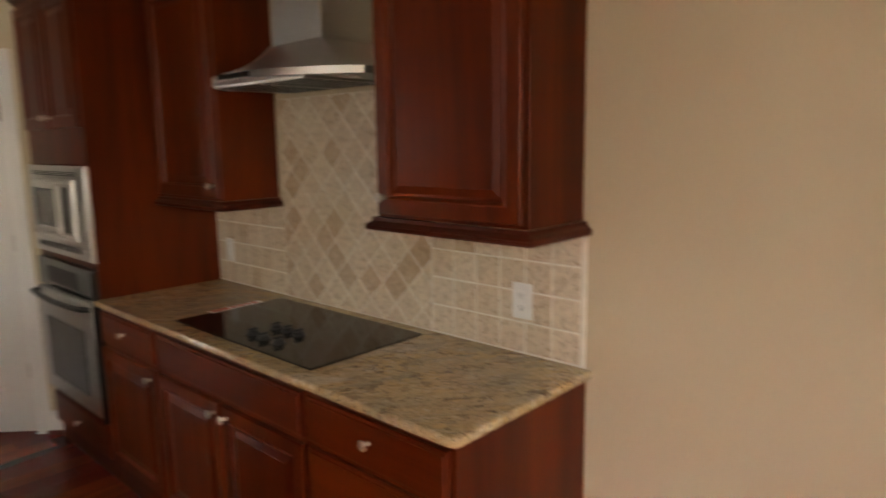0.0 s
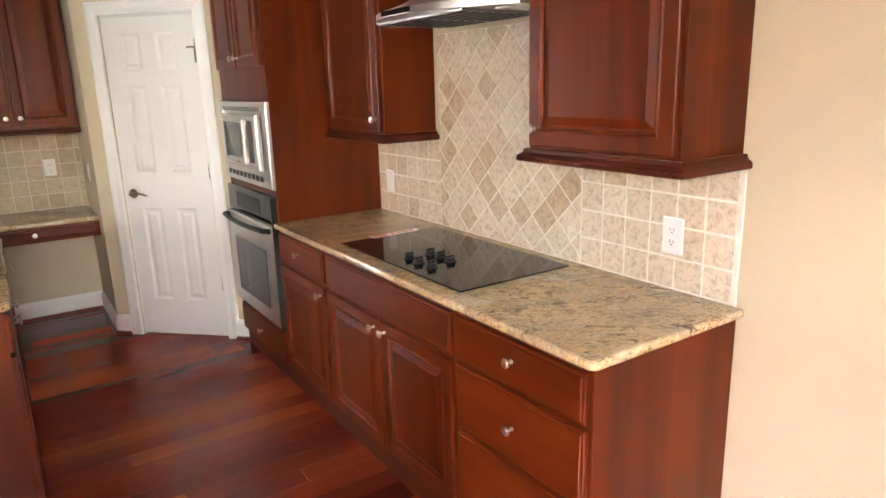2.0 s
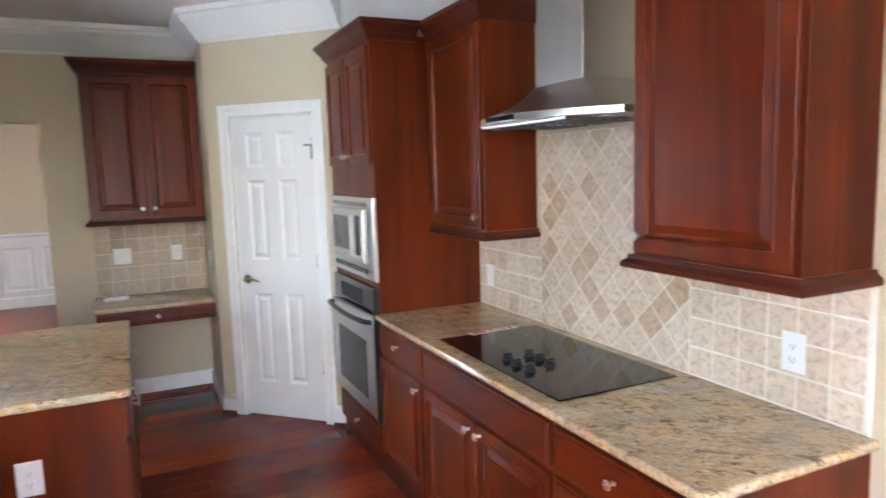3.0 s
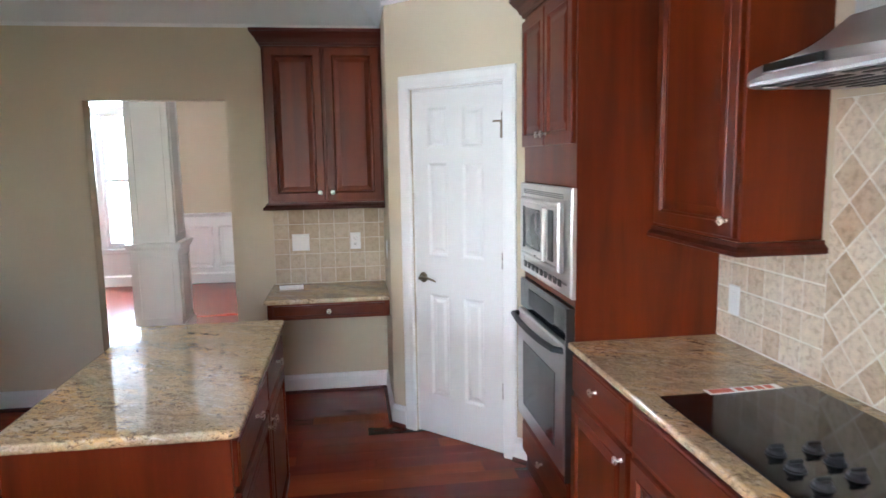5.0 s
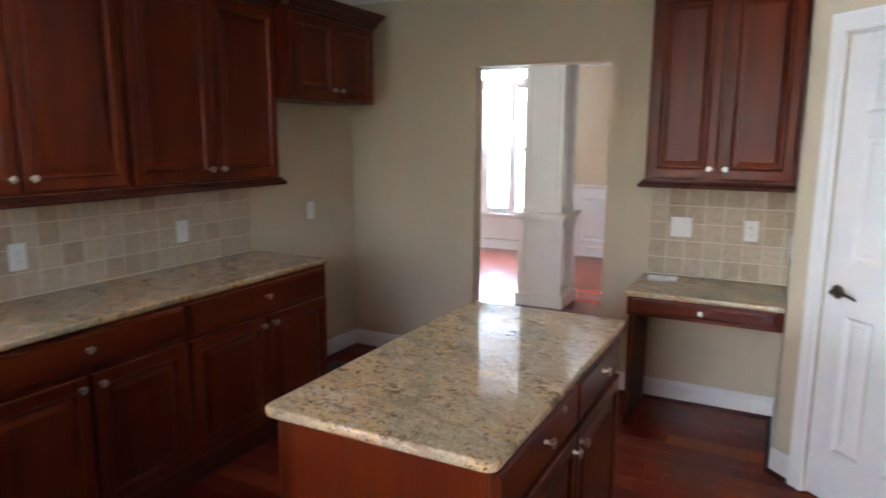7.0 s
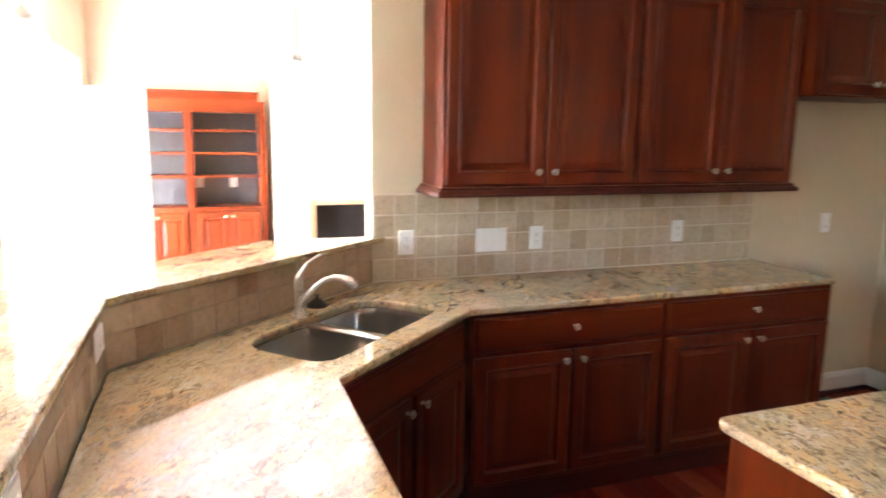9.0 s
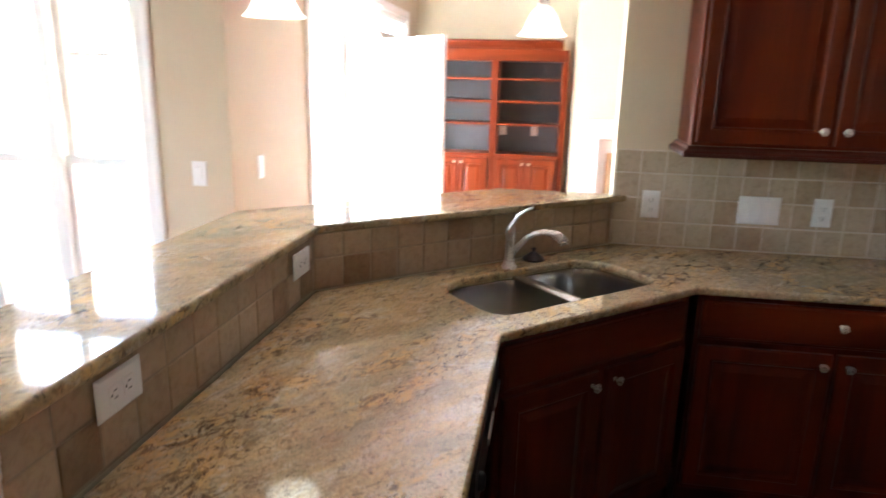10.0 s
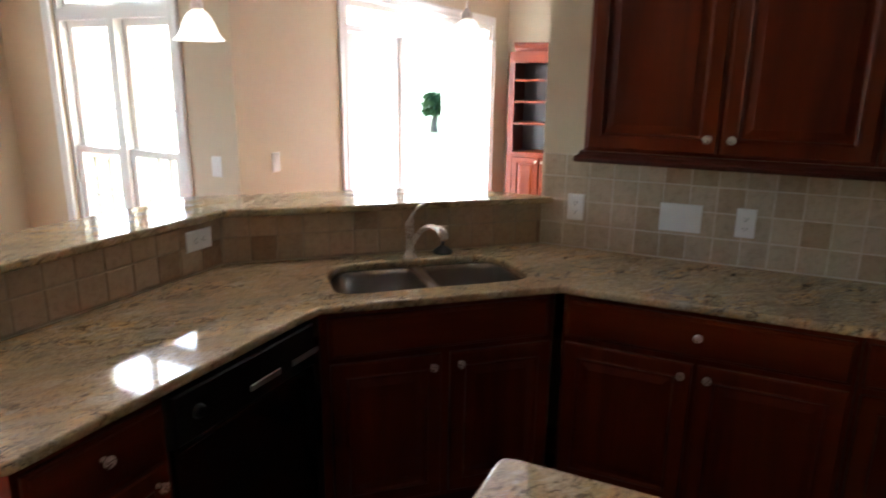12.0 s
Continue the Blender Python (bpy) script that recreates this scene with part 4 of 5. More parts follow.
for x0, x1, r in ((-0.365, -0.018, [0.07, 0.05, 0.06, 0.14]), (0.002, 0.355, [0.05, 0.08, 0.14, 0.06])):
    part("bowl", bowl(x0, x1, r), SINK_STEEL, sink, "brushed steel bowl", None, True)
    part("drain", lathe([(0.045, 0), (0.045, 0.004), (0.030, 0.002), (0.001, 0.001)], 20), CHROME, sink, "", pose((x0 + x1) / 2, 0.0, -0.2075), True)
part("divider", box(-0.032, -0.176, -0.060, 0.016, 0.176, -0.016, 0.010, 3), SINK_STEEL, sink, "", None, True)

tap = thing("faucet", pose(-1.893, -0.862, 0.9155, 0, 0, 159), "brushed nickel faucet with a pull-out spout and lever", "faucet")
part("base", lathe([(0.001, 0), (0.029, 0), (0.030, 0.006), (0.024, 0.012), (0.019, 0.03), (0.018, 0.12), (0.020, 0.145), (0.017, 0.158), (0.001, 0.161)], 20), NICKEL, tap, "", None, True)
part("spout", tube([(0, -0.008, 0.055), (0, -0.03, 0.085), (0, -0.06, 0.120), (0, -0.095, 0.145), (0, -0.13, 0.155), (0, -0.16, 0.154), (0, -0.175, 0.150)], [0.013, 0.012, 0.011, 0.0105, 0.0105, 0.012, 0.014]), NICKEL, tap, "", None, True)
part("spray_head", tube([(0, -0.166, 0.153), (0, -0.188, 0.146), (0, -0.205, 0.132), (0, -0.211, 0.118)], [0.0145, 0.018, 0.018, 0.014]), NICKEL, tap, "", None, True)
part("lever", tube([(0, 0.0, 0.15), (0, -0.008, 0.172), (0, -0.03, 0.205), (0, -0.065, 0.232), (0, -0.085, 0.240)], [0.016, 0.010, 0.006, 0.006, 0.0045]), NICKEL, tap, "", None, True)
stop = thing("sink_stopper", pose(-2.03, -0.775, 0.9155), "black rubber sink stopper lying on the counter", "stopper")
part("disc", lathe([(0.001, 0), (0.042, 0), (0.044, 0.006), (0.036, 0.014), (0.020, 0.026), (0.009, 0.034), (0.001, 0.035)], 20), BLACK, stop, "", None, True)
part("grip", lathe([(0.006, 0.0351), (0.006, 0.042), (0.012, 0.047), (0.001, 0.050)], 14), BLACK, stop, "", None, True)


# ---------- plates on the walls ----------
def plate(m, kind, label, w=0.073, h=0.117):
    """A cover plate facing -y at its centre: outlet, switch or blank; wide ones repeat."""
    ob = thing("outlet" if kind.startswith("outlet") else "switch_plate", m, label, "outlet" if kind.startswith("outlet") else "switch")
    part("cover", ring_panel(w, h, [(0, 0), (0, 0.003), (0.005, 0.006), (0.008, 0.006)], x0=-w / 2, z0=-h / 2), PLASTIC, ob)
    gangs = max(1, round(w / 0.08)) if kind != "outlet_flat" else 1
    for i in range(gangs):
        cx = (i - (gangs - 1) / 2) * 0.046
        if kind == "outlet":
            for z in (-0.020, 0.020):
                r = part("receptacle", ring_panel(0.033, 0.028, [(0, 0.005), (0, 0.0075), (0.003, 0.008), (0.006, 0.008)], x0=cx - 0.0165, z0=z - 0.014), PLASTIC, ob)
                part("slots", boxes((cx - 0.008, -0.0083, z - 0.004, cx - 0.006, -0.0079, z + 0.006), (cx + 0.006, -0.0083, z - 0.004, cx + 0.008, -0.0079, z + 0.006), (cx - 0.0025, -0.0083, z - 0.011, cx + 0.0025, -0.0079, z - 0.007)), SLOT, r)
        elif kind == "outlet_flat":
            for x in (-0.020, 0.020):
                r = part("receptacle", ring_panel(0.028, 0.033, [(0, 0.005), (0, 0.0075), (0.003, 0.008), (0.006, 0.008)], x0=x - 0.014, z0=-0.0165), PLASTIC, ob)
                part("slots", boxes((x - 0.004, -0.0083, -0.008, x + 0.006, -0.0079, -0.006), (x - 0.004, -0.0083, 0.006, x + 0.006, -0.0079, 0.008), (x - 0.011, -0.0083, -0.0025, x - 0.007, -0.0079, 0.0025)), SLOT, r)
        else:
            part("rocker", ring_panel(0.032, 0.066, [(0, 0.005), (0, 0.0075), (0.002, 0.009), (0.004, 0.009)], x0=cx - 0.016, z0=-0.033), PLASTIC, ob)
    return ob


TE, TWX, TN = XE - 0.010, XW + 0.010, YN - 0.010     # tile faces
plate(pose(TE, -1.286, 1.096, 0, 0, -90), "outlet", "white outlet on the travertine backsplash", 0.078, 0.12)
plate(pose(TE, 0.552, 1.085, 0, 0, -90), "switch", "white switch on the travertine backsplash")
plate(pose(TWX, -0.297, 1.10, 0, 0, 90), "outlet", "white outlet on the tiles at the bar's end")
plate(pose(TWX, 0.143, 1.095, 0, 0, 90), "switch", "white triple switch plate on the tiles", 0.165)
plate(pose(TWX, 0.391, 1.097, 0, 0, 90), "outlet", "white outlet on the tiles above the long counter")
plate(pose(TWX, 1.262, 1.10, 0, 0, 90), "outlet", "white outlet near the end of the tiles")
plate(pose(XW, 2.365, 1.11, 0, 0, 90), "outlet", "white outlet in the empty refrigerator space")
plate(pose(-0.031, TN, 1.093), "switch", "white double switch plate above the desk", 0.118)
plate(pose(0.348, TN, 1.094), "outlet", "white outlet above the desk")
plate(pose(0.555, 2.52, 1.07, 0, 0, -90), "switch", "white switch on the wall beside the desk")
plate(pose(-0.342, 0.03, 0.64, 0, 0, 0), "outlet", "white outlet on the island's end panel", 0.083, 0.125)
plate(pose(-1.333, -1.465, 1.045, 0, 0, 180), "outlet_flat", "white sideways outlet under the bar top", 0.125, 0.078)
plate(pose(-0.455, -1.465, 1.055, 0, 0, 180), "outlet_flat", "white sideways outlet under the bar top near its end", 0.125, 0.078)
plate(pose(NX, -2.363, 1.138, 0, 0, 90), "switch", "white switch beside the tall window")
plate(pose(-2.695, RY, 1.14, 0, 0, 180), "switch", "white switch on the family room wall")

note = thing("booklet", pose(-0.165, 2.64, 0.800, 0, 0, 6), "white paper booklet lying on the desk", "paper")
part("pages", box(0, 0, 0, 0.155, 0.10, 0.012, 0.002, 1), PAPER, note)
part("cover", boxes((-0.002, -0.002, 0.0122, 0.157, 0.102, 0.0135)), PLASTIC, note)

vent = thing("ceiling_vent", pose(-0.94, 2.37, CEIL), "white slatted ceiling vent", "vent")
part("frame", boxes((-0.17, -0.09, -0.008, 0.17, -0.07, -0.001), (-0.17, 0.07, -0.008, 0.17, 0.09, -0.001), (-0.17, -0.07, -0.008, -0.15, 0.07, -0.001), (0.15, -0.07, -0.008, 0.17, 0.07, -0.001)), WHITE, vent)
for i in range(8):
    part("slat", boxes((-0.15, -0.066 + i * 0.0175, -0.007, 0.15, -0.056 + i * 0.0175, -0.003)), WHITE, vent)


# ---------- pendants over the bar ----------
def pendant(x, y):
    ob = thing("pendant_lamp", pose(x, y, 1.775), "lit frosted bell pendant lamp hanging over the bar", "lamp", "bar pendants")
    prof = [(0.100, 0.0), (0.094, 0.004), (0.082, 0.016), (0.070, 0.036), (0.061, 0.060), (0.050, 0.084), (0.036, 0.102), (0.020, 0.112)]
    bm = bmesh.new()
    loops = []
    for r, z in prof + [(r - 0.004, z) for r, z in prof[::-1]]:
        loops.append([bm.verts.new((r * math.cos(a), r * math.sin(a), z)) for a in (2 * math.pi * i / 28 for i in range(28))])
    for a, c in zip(loops, loops[1:]):
        for i in range(28):
            bm.faces.new((a[i - 1], a[i], c[i], c[i - 1]))
    part("shade", bm, SHADE, ob, "frosted glass bell shade", None, True)
    part("cap", lathe([(0.020, 0.112), (0.024, 0.118), (0.022, 0.140), (0.014, 0.150), (0.006, 0.158)], 18), NICKEL, ob, "", None, True)
    part("stem", tube([(0, 0, 0.155), (0, 0, CEIL - 1.80)], 0.0045, 8), NICKEL, ob, "", None, True)
    part("canopy", lathe([(0.062, CEIL - 1.776), (0.060, CEIL - 1.79), (0.02, CEIL - 1.805), (0.005, CEIL - 1.81)], 20), NICKEL, ob, "", None, True)
    part("bulb", lathe([(0.001, 0.03), (0.018, 0.036), (0.024, 0.055), (0.018, 0.08), (0.010, 0.095)], 14), SHADE, ob, "", None, True)
    lamp("pendant_light", "POINT", pose(x, y, 1.83), 0.3, (1.0, 0.82, 0.58), (0.02, 0))
    return ob


pendant(-1.572, -1.620)
pendant(-2.295, -0.798)

# ---------- family room ----------
bk = thing("bookcase", pose(FX, -2.035, 0, 0, 0, 90), "built-in cherry bookcase, empty shelves above cupboards", "bookcase")
BW = 1.44
for x0 in (0.0, BW / 2 - 0.035, BW - 0.06):
    part("stile", boxes((x0, 0.0, 0.0, x0 + (0.07 if 0 < x0 < 1 else 0.06), 0.36, 1.90)), CHERRY, bk)
part("top_rail", boxes((0.0, -0.004, 1.79, BW, 0.36, 1.90)), CHERRY_X, bk)
part("cabinet_crown", sweep([(o, z * 0.9 + 1.90) for o, z in CAB_CROWN], [(0.062, -0.004), (BW - 0.062, -0.004)]), CHERRY_X, bk)
part("back_panel", boxes((0.06, 0.33, 0.0, BW - 0.06, 0.36, 1.79)), BACK_IN_SHADE, bk, "back panel with shade painted into its dark colour")
part("counter", box(0.0, -0.012, 0.845, BW, 0.33, 0.872, 0.004), CHERRY_X, bk)
for k, x0 in enumerate((0.062, BW / 2 + 0.037)):
    w_ = BW / 2 - 0.037 - 0.064
    for z in (1.16, 1.385, 1.605):
        part("shelf", box(x0, 0.01, z, x0 + w_, 0.33, z + 0.022, 0.002, 1), CHERRY_X, bk)
    part("cupboard", boxes((x0, 0.004, 0.0, x0 + w_, 0.33, 0.842)), CHERRY, bk)
    hf = (w_ - 0.03) / 2
    fronts(bk, [("door", x0 + 0.01, 0.12, hf, 0.70, (hf - 0.03, 0.66)), ("door", x0 + 0.02 + hf, 0.12, hf, 0.70, (0.03, 0.66))])
for x in (0.80, 1.13):
    plate(pose(FX - 0.329, -2.035 + x, 1.10, 0, 0, 90), "outlet", "white outlet on the bookcase's back panel")

fp = thing("fireplace", pose(FX + 0.031, -0.45, 0, 0, 0, 90), "white painted fireplace mantel around a black firebox", "fireplace")
for x0 in (0.0, 1.46):
    part("pilaster", box(x0 + 0.02, -0.05, 0.0, x0 + 0.20, 0.0, 1.07, 0.004), WHITE, fp)
part("frieze", box(0.02, -0.05, 1.071, 1.66, 0.0, 1.18, 0.004), WHITE, fp)
part("mantel_shelf", sweep([(0, 1.181), (0.06, 1.185), (0.09, 1.215), (0.16, 1.222), (0.17, 1.25), (0, 1.25)], [(0.02, 0.0), (1.66, 0.0)]), WHITE, fp)
part("hearth_frame", boxes((0.275, -0.02, 0.0, 0.33, 0.0, 0.93), (1.40, -0.02, 0.0, 1.455, 0.0, 0.93), (0.33, -0.02, 0.875, 1.40, 0.0, 0.93)), FRAME_WOOD, fp, "light wood inner frame")
part("surround", boxes((0.20, -0.008, 0.0, 0.274, 0.0, 1.07), (1.456, -0.008, 0.0, 1.53, 0.0, 1.07), (0.274, -0.008, 0.931, 1.456, 0.0, 1.07)), WHITE, fp)
part("firebox", boxes((0.335, 0.30, 0.31, 1.395, 0.33, 0.92), (0.335, 0.0, 0.301, 1.395, 0.30, 0.31)), FIREBOX, fp, "black firebox")

# ---------- dining room ----------
col = thing("column", pose(-1.545, 4.93, 0), "white square column on a panelled pedestal", "column")
part("pedestal", box(-0.22, -0.22, 0.0, 0.22, 0.22, 0.84, 0.004), WHITE, col)
part("plinth", boxes((-0.24, -0.24, 0.0, 0.24, 0.24, 0.11)), WHITE, col)
CAPP = [(0, 0.835), (0.010, 0.835), (0.013, 0.85), (0.026, 0.866), (0.03, 0.885), (0.037, 0.888), (0.037, 0.91), (0, 0.91)]
part("cap", sweep(CAPP, [(-0.22, -0.22), (-0.22, 0.22), (0.22, 0.22), (0.22, -0.22)][::-1], closed=True), WHITE, col)
part("cap_top", boxes((-0.22, -0.22, 0.842, 0.22, 0.22, 0.908)), WHITE, col)
part("shaft", box(-0.195, -0.195, 0.909, 0.195, 0.195, CEIL, 0.004), WHITE, col)
for a in range(4):
    r = pose(0, 0, 0, 0, 0, 90 * a)
    b1 = boxes((-0.16, -0.232, 0.17, -0.145, -0.22, 0.78), (0.145, -0.232, 0.17, 0.16, -0.22, 0.78), (-0.145, -0.232, 0.765, 0.145, -0.22, 0.78), (-0.145, -0.232, 0.17, 0.145, -0.22, 0.185))
    part("panel_molding", b1, WHITE, col, "", r)
    b2 = boxes((-0.14, -0.205, 0.98, -0.125, -0.195, 2.60), (0.125, -0.205, 0.98, 0.14, -0.195, 2.60), (-0.125, -0.205, 2.585, 0.125, -0.195, 2.60), (-0.125, -0.205, 0.98, 0.125, -0.195, 0.995))
    part("panel_molding", b2, WHITE, col, "", r)

ws = tagged(part("wainscot", boxes((-2.49, DY - 0.012, 0.0, DXE, DY, 0.93), (DXW, DY - 0.012, 0, -4.42, DY, 0.93), (-4.42, DY - 0.012, 0.0, -2.49, DY, 0.47)), WHITE), "white panelled wainscot along the dining room wall", "wainscot", kind="structure")
part("chair_rail", sweep([(0, 0.93), (0.02, 0.935), (0.028, 0.955), (0.04, 0.962), (0.04, 0.98), (0, 0.98)], [(-2.49, DY), (DXE, DY)]), WHITE, ws)
part("base_rail", sweep([(0.012, 0.0), (0.03, 0.0), (0.03, 0.13), (0.012, 0.15)], [(DXW, DY), (DXE, DY)]), WHITE, ws)
PANEL = ring_panel(0.39, 0.60, [(0, 0.0), (0, 0.016), (0.008, 0.020), (0.022, 0.014), (0.03, 0.004), (0.06, 0.003), (0.075, 0.009), (0.08, 0.009)])
PANEL = mesh_of(PANEL, "raised_panel", WHITE)
for i in range(9):
    part("raised_panel", PANEL, None, ws, "", pose(-2.43 + i * 0.45, DY - 0.0125, 0.21))
run("crown_molding", CROWN, [(DXW, DY), (DXE, DY)], CEIL - 0.205, "white painted crown molding in the dining room", "molding")


# ---------- outside ----------
bm = bmesh.new()
bmesh.ops.create_circle(bm, cap_ends=True, segments=48, radius=400)
bmesh.ops.translate(bm, verts=bm.verts, vec=(0, 0, -0.7))
tagged(part("ground", bm, GRASS), "sunlit lawn behind and in front of the house", "ground", kind="structure")
deck = tagged(part("deck", boxes((-7.0, -5.0, -0.24, -2.52, -2.34, -0.08)), DECK), "weathered wooden deck outside the glass door", "deck", kind="structure")
rail = thing("deck_railing", pose(-7.0, -4.95, -0.08), "weathered wooden deck railing with upright balusters", "railing")
for i in range(4):
    part("post", box(i * 1.46, -0.045, 0, i * 1.46 + 0.09, 0.045, 1.0, 0.004), DECK, rail)
part("top_rail", box(0, -0.07, 1.0, 4.48, 0.07, 1.035, 0.004), DECK, rail)
part("bottom_rail", box(0.09, -0.02, 0.09, 4.38, 0.02, 0.14, 0.004), DECK, rail)
for i in range(32):
    if i % 10:
        part("baluster", box(0.05 + i * 0.14, -0.017, 0.14, 0.085 + i * 0.14, 0.017, 1.0, 0.003, 1), DECK, rail)
perg = thing("stair_rail", pose(-4.6, -4.6, -0.08, 0, 0, 0), "slanting wooden stair rails beside the deck", "railing")
for i in range(4):
    part("slat", tube([(0.0 + i * 0.25, 0, 1.9), (1.5 + i * 0.25, 0.0, 0.5)], 0.02, 6), DECK, perg)
part("post", boxes((-0.05, -0.04, 0, 0.04, 0.04, 2.0)), DECK, perg)


def tree(x, y, h, seed):
    rng = random.Random(seed)
    ob = thing("tree", pose(x, y, -0.7), "leafy garden tree beyond the deck", "tree")
    part("trunk", tube([(0, 0, 0), (0.05, 0.03, h * 0.25), (0.0, 0.1, h * 0.5), (0.1, 0.05, h * 0.8)], [0.16, 0.12, 0.09, 0.03], 10), BARK, ob, "", None, True)
    bm = bmesh.new()
    for i in range(6):
        a, z = rng.uniform(0, 6.28), h * rng.uniform(0.35, 0.7)
        tube([(0, 0.05, z), (math.cos(a) * h * 0.14, math.sin(a) * h * 0.14, z + h * 0.1), (math.cos(a) * h * 0.25, math.sin(a) * h * 0.25, z + h * 0.16)], [0.05, 0.03, 0.01], 6, bm)
    part("limbs", bm, BARK, ob)
    bm = bmesh.new()
    for i in range(900):
        a, r = rng.uniform(0, 6.28), h * 0.30 * rng.random() ** 0.5
        z = h * (0.45 + 0.55 * rng.random())
        r *= 1.1 - abs(z / h - 0.65)
        c = Vector((r * math.cos(a), r * math.sin(a), z))
        u = Vector((rng.uniform(-1, 1), rng.uniform(-1, 1), rng.uniform(-1, 1))).normalized()
        v = u.orthogonal().normalized()
        s = rng.uniform(0.08, 0.16)
        bm.faces.new([bm.verts.new(c + u * s * p + v * s * 0.6 * q) for p, q in ((-1, 0), (0, -1), (1, 0), (0, 1))])
    part("crown", bm, LEAF, ob)
    return ob


tree(-9, -30, 8.0, 2)
tree(-25.5, -12.3, 1.6, 3)


# ---------- tiles ----------
def clip(poly, keep):
    """Cuts a polygon by half planes (a, b, c) with a x + b y <= c."""
    for a, b_, c in keep:
        out = []
        for i, p in enumerate(poly):
            q = poly[i - 1]
            dp, dq = a * p[0] + b_ * p[1] - c, a * q[0] + b_ * q[1] - c
            if (dp < 0) != (dq < 0):
                f = dq / (dq - dp)
                out.append((q[0] + (p[0] - q[0]) * f, q[1] + (p[1] - q[1]) * f))
            if dp < 0:
                out.append(p)
        poly = out
        if len(poly) < 3:
            return []
    return poly


def tile_mesh(poly, mat, t=0.009):
    """A tumbled tile with a chipped, rounded rim; poly in x, z about its middle, facing -y."""
    bm = bmesh.new()
    loops = []
    for k, d in ((1.0, 0.0), (1.0, t * 0.6), (0.965, t * 0.92), (0.91, t)):
        loops.append([bm.verts.new((x * k, -d, z * k)) for x, z in poly])
    for a, c in zip(loops, loops[1:]):
        for i in range(len(a)):
            j = (i + 1) % len(a)
            bm.faces.new((a[i], a[j], c[j], c[i]))
    bm.faces.new(loops[-1])
    return mesh_of(bm, "tile", mat)


rng = random.Random(7)
shared = {}


def lay(parent, polys, mat):
    for poly in polys:
        area = abs(sum(poly[i - 1][0] * poly[i][1] - poly[i][0] * poly[i - 1][1] for i in range(len(poly)))) / 2
        if area < 0.0006:
            continue
        cx, cz = sum(p[0] for p in poly) / len(poly), sum(p[1] for p in poly) / len(poly)
        key = (mat.name, tuple((round(p[0] - cx, 4), round(p[1] - cz, 4)) for p in poly))
        if key not in shared:
            shared[key] = tile_mesh(key[1], mat)
        part("tile", shared[key], None, parent, "", pose(cx, rng.uniform(-0.0012, 0.0006), cz, rng.uniform(-0.5, 0.5), 0, rng.uniform(-0.5, 0.5)))


def grid(x0, x1, z0, z1, size=0.104, gap=0.005, start=None):
    out = []
    z = z0
    while z < z1 - 0.012:
        x = x0 if start is None else start
        while x < x1 - 0.012:
            a, c = max(x, x0), min(x + size, x1)
            if c - a > 0.015:
                out.append([(a + gap / 2, z + gap / 2), (c - gap / 2, z + gap / 2), (c - gap / 2, min(z + size, z1) - gap / 2), (a + gap / 2, min(z + size, z1) - gap / 2)])
            x += size
        z += size
    return out


def splash(m, w, z0, z1, label, mat=None):
    ob = thing("backsplash", m, label, "backsplash", kind="structure")
    part("grout_bed", boxes((0, -0.0065, z0, w, -0.0005, z1)), mat or GROUT, ob)
    return ob


# behind the cooktop: squares at both ends, diamonds between
sp = thing("backsplash", pose(XE, 0.678, 0, 0, 0, -90), "tumbled travertine backsplash with a field of diamonds", "backsplash", kind="structure")
for r in ((0, 0.915, 0.618, 1.335), (0.618, 0.915, 1.552, 1.815), (1.552, 0.915, 2.185, 1.335)):
    part("grout_bed", boxes((r[0], -0.0065, r[1], r[2], -0.0005, r[3])), GROUT, sp)
lay(sp, grid(0.0, 0.618, 0.918, 1.335, 0.1045, start=0.618 - 6 * 0.1045), TRAVERTINE)
lay(sp, grid(1.554, 2.185, 0.918, 1.335, 0.1045), TRAVERTINE)
half_d = 0.0735
diamonds = []
for i in range(-1, 8):
    for j in range(-1, 15):
        cx, cz = 0.620 + (i + 0.5 * (j % 2)) * 2 * half_d, 0.918 + j * half_d
        r = half_d - 0.0032
        poly = clip([(cx - r, cz), (cx, cz - r), (cx + r, cz), (cx, cz + r)], [(-1, 0, -0.620), (1, 0, 1.550), (0, -1, -0.918), (0, 1, 1.813)])
        if poly:
            diamonds.append(poly)
lay(sp, diamonds, TRAVERTINE)
part("edge_trim", boxes((2.186, -0.010, 0.915, 2.196, -0.0005, 1.335)), GROUT, sp)

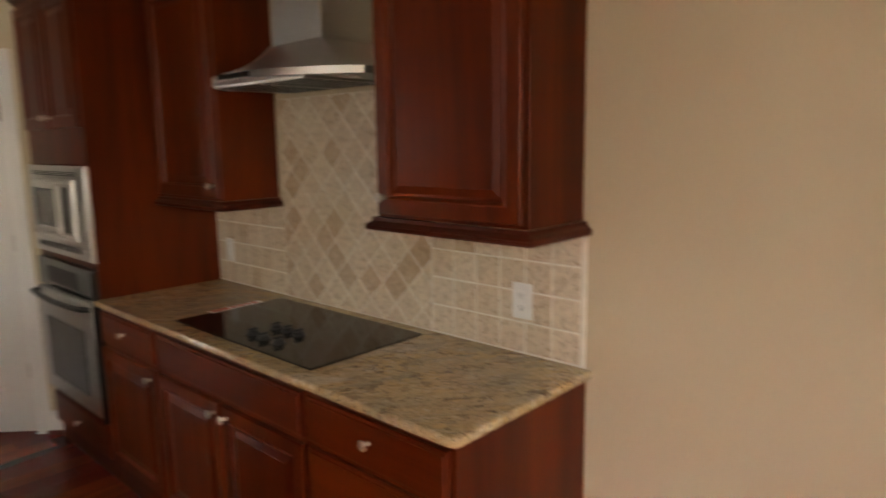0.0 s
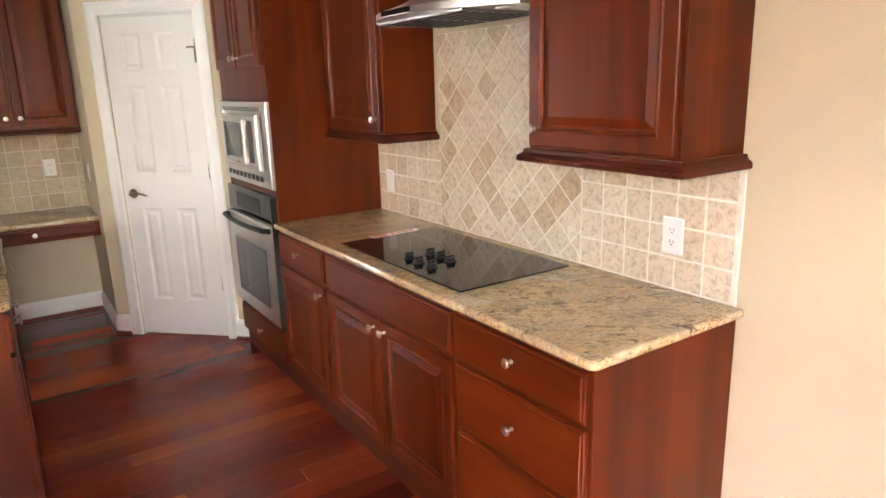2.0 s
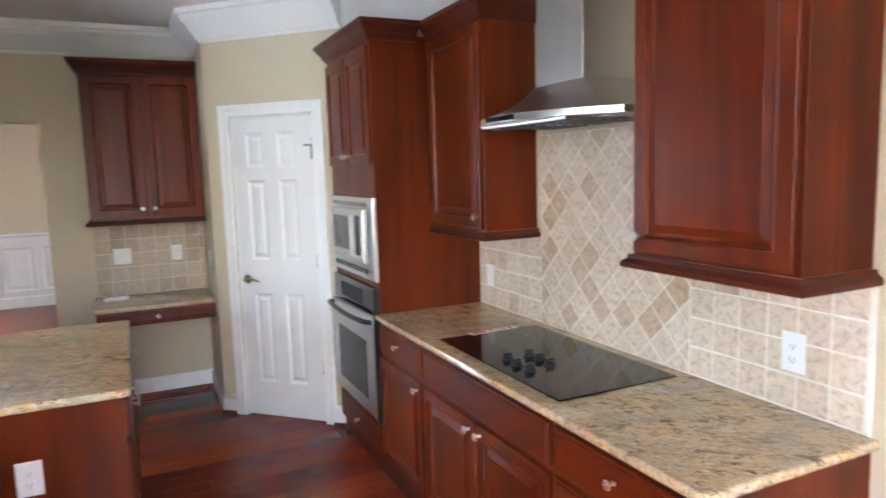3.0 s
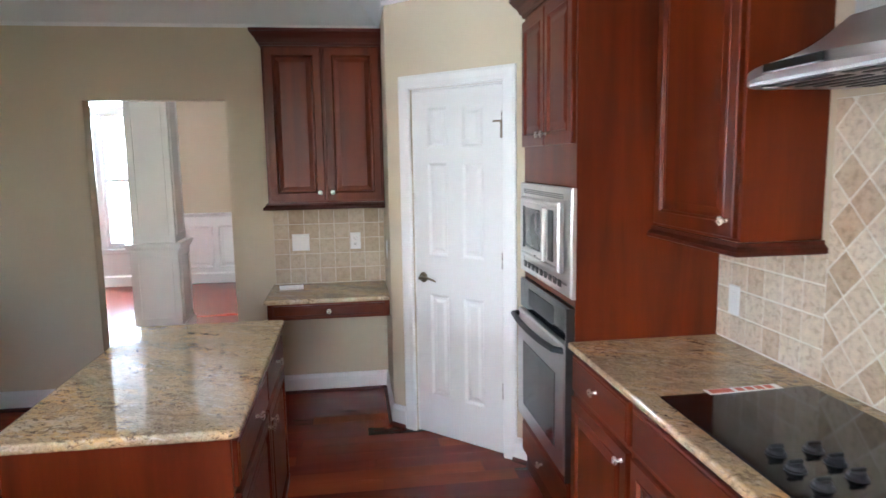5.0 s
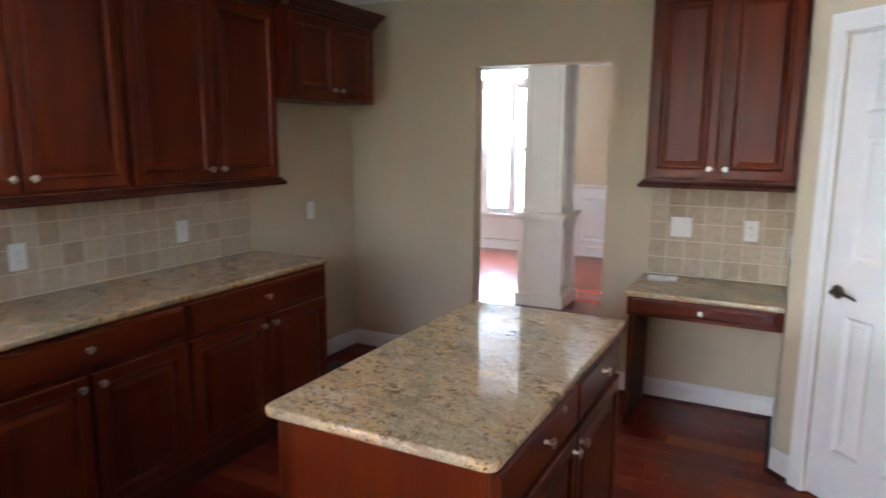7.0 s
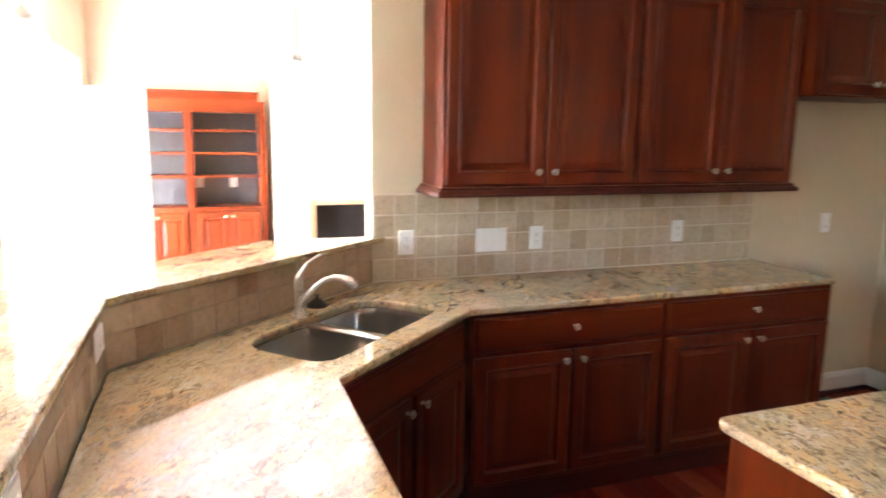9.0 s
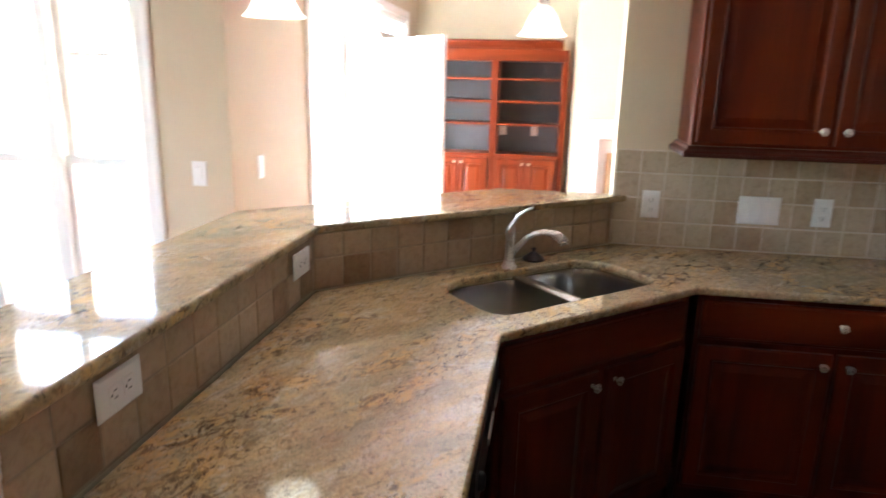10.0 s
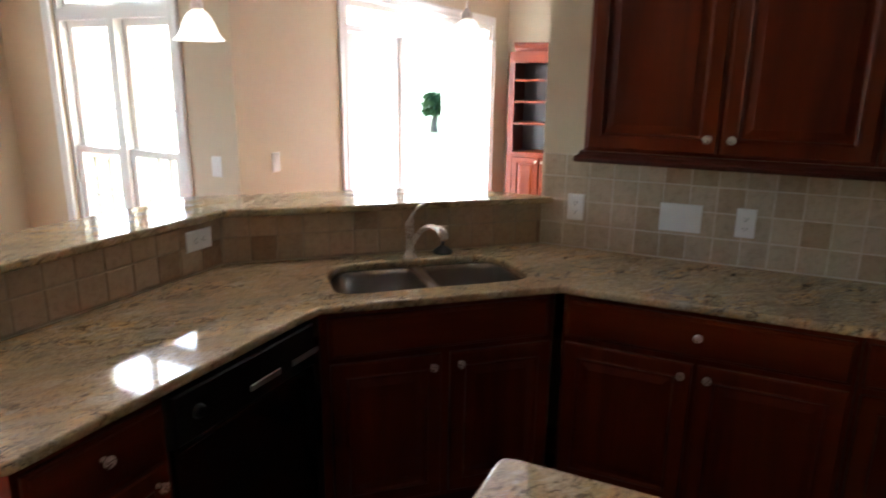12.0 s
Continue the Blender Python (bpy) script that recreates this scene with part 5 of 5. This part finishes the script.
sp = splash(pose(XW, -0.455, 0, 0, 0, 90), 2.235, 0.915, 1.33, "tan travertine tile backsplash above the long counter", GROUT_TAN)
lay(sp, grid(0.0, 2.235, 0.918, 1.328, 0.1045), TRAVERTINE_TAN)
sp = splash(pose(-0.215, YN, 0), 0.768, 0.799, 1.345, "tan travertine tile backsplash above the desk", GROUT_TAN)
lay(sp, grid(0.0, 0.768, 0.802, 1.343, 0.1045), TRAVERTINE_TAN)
BL = (B2 - B1).length
BANG = math.degrees(math.atan2((B2 - B1).y, (B2 - B1).x))
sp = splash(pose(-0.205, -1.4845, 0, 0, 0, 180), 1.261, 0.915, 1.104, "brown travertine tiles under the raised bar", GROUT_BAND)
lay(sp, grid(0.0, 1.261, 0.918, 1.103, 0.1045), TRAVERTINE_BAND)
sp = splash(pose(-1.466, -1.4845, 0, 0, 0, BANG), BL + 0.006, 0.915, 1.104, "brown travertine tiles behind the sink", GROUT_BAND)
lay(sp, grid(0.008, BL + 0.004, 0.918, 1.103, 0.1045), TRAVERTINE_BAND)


# ---------- floor planks ----------
def plank_mesh(w, d, t=0.012):
    bm = bmesh.new()
    c = 0.0007
    lo = [bm.verts.new((x, y, -t)) for x, y in ((0, 0), (w, 0), (w, d), (0, d))]
    mid = [bm.verts.new((x, y, -c)) for x, y in ((0, 0), (w, 0), (w, d), (0, d))]
    top = [bm.verts.new((x, y, 0)) for x, y in ((c, c), (w - c, c), (w - c, d - c), (c, d - c))]
    for a, e in ((lo, mid), (mid, top)):
        for i in range(4):
            j = (i + 1) % 4
            bm.faces.new((a[i], a[j], e[j], e[i]))
    bm.faces.new(top)
    return mesh_of(bm, "plank", PLANK)


planks = {}
PW, WID = 0.114, 0.1135
y = YS
while y < YN + 0.119:
    x = NX - rng.uniform(0.0, 0.9)
    while x < XE:
        length = rng.choice((0.7, 0.95, 1.2, 1.45, 1.7))
        a, c = max(x, XW), min(x + length, XE)
        if c - a > 0.03:
            key = round(c - a - 0.0008, 3)
            if key not in planks:
                planks[key] = plank_mesh(key, WID)
            part("plank", planks[key], None, floor, "", pose(a, y, 0))
        x += length
    y += PW
rows = []
for x0, x1, y0, y1 in ((FX - 0.38, XW, RY, 3.0), (DXW, DXE, YN + 0.12, DY)):
    yy = y0
    while yy < y1:
        x = x0 - rng.uniform(0, 0.9)
        while x < x1:
            length = rng.uniform(0.7, 1.7)
            a, c = max(x, x0), min(x + length, x1)
            if c - a > 0.03:
                rows.append((a, yy, -0.012, c - 0.0008, min(yy + WID, y1), 0.0))
            x += length
        yy += PW
tagged(part("plank_field", boxes(*rows), PLANK_REST, floor), kind="stuff")
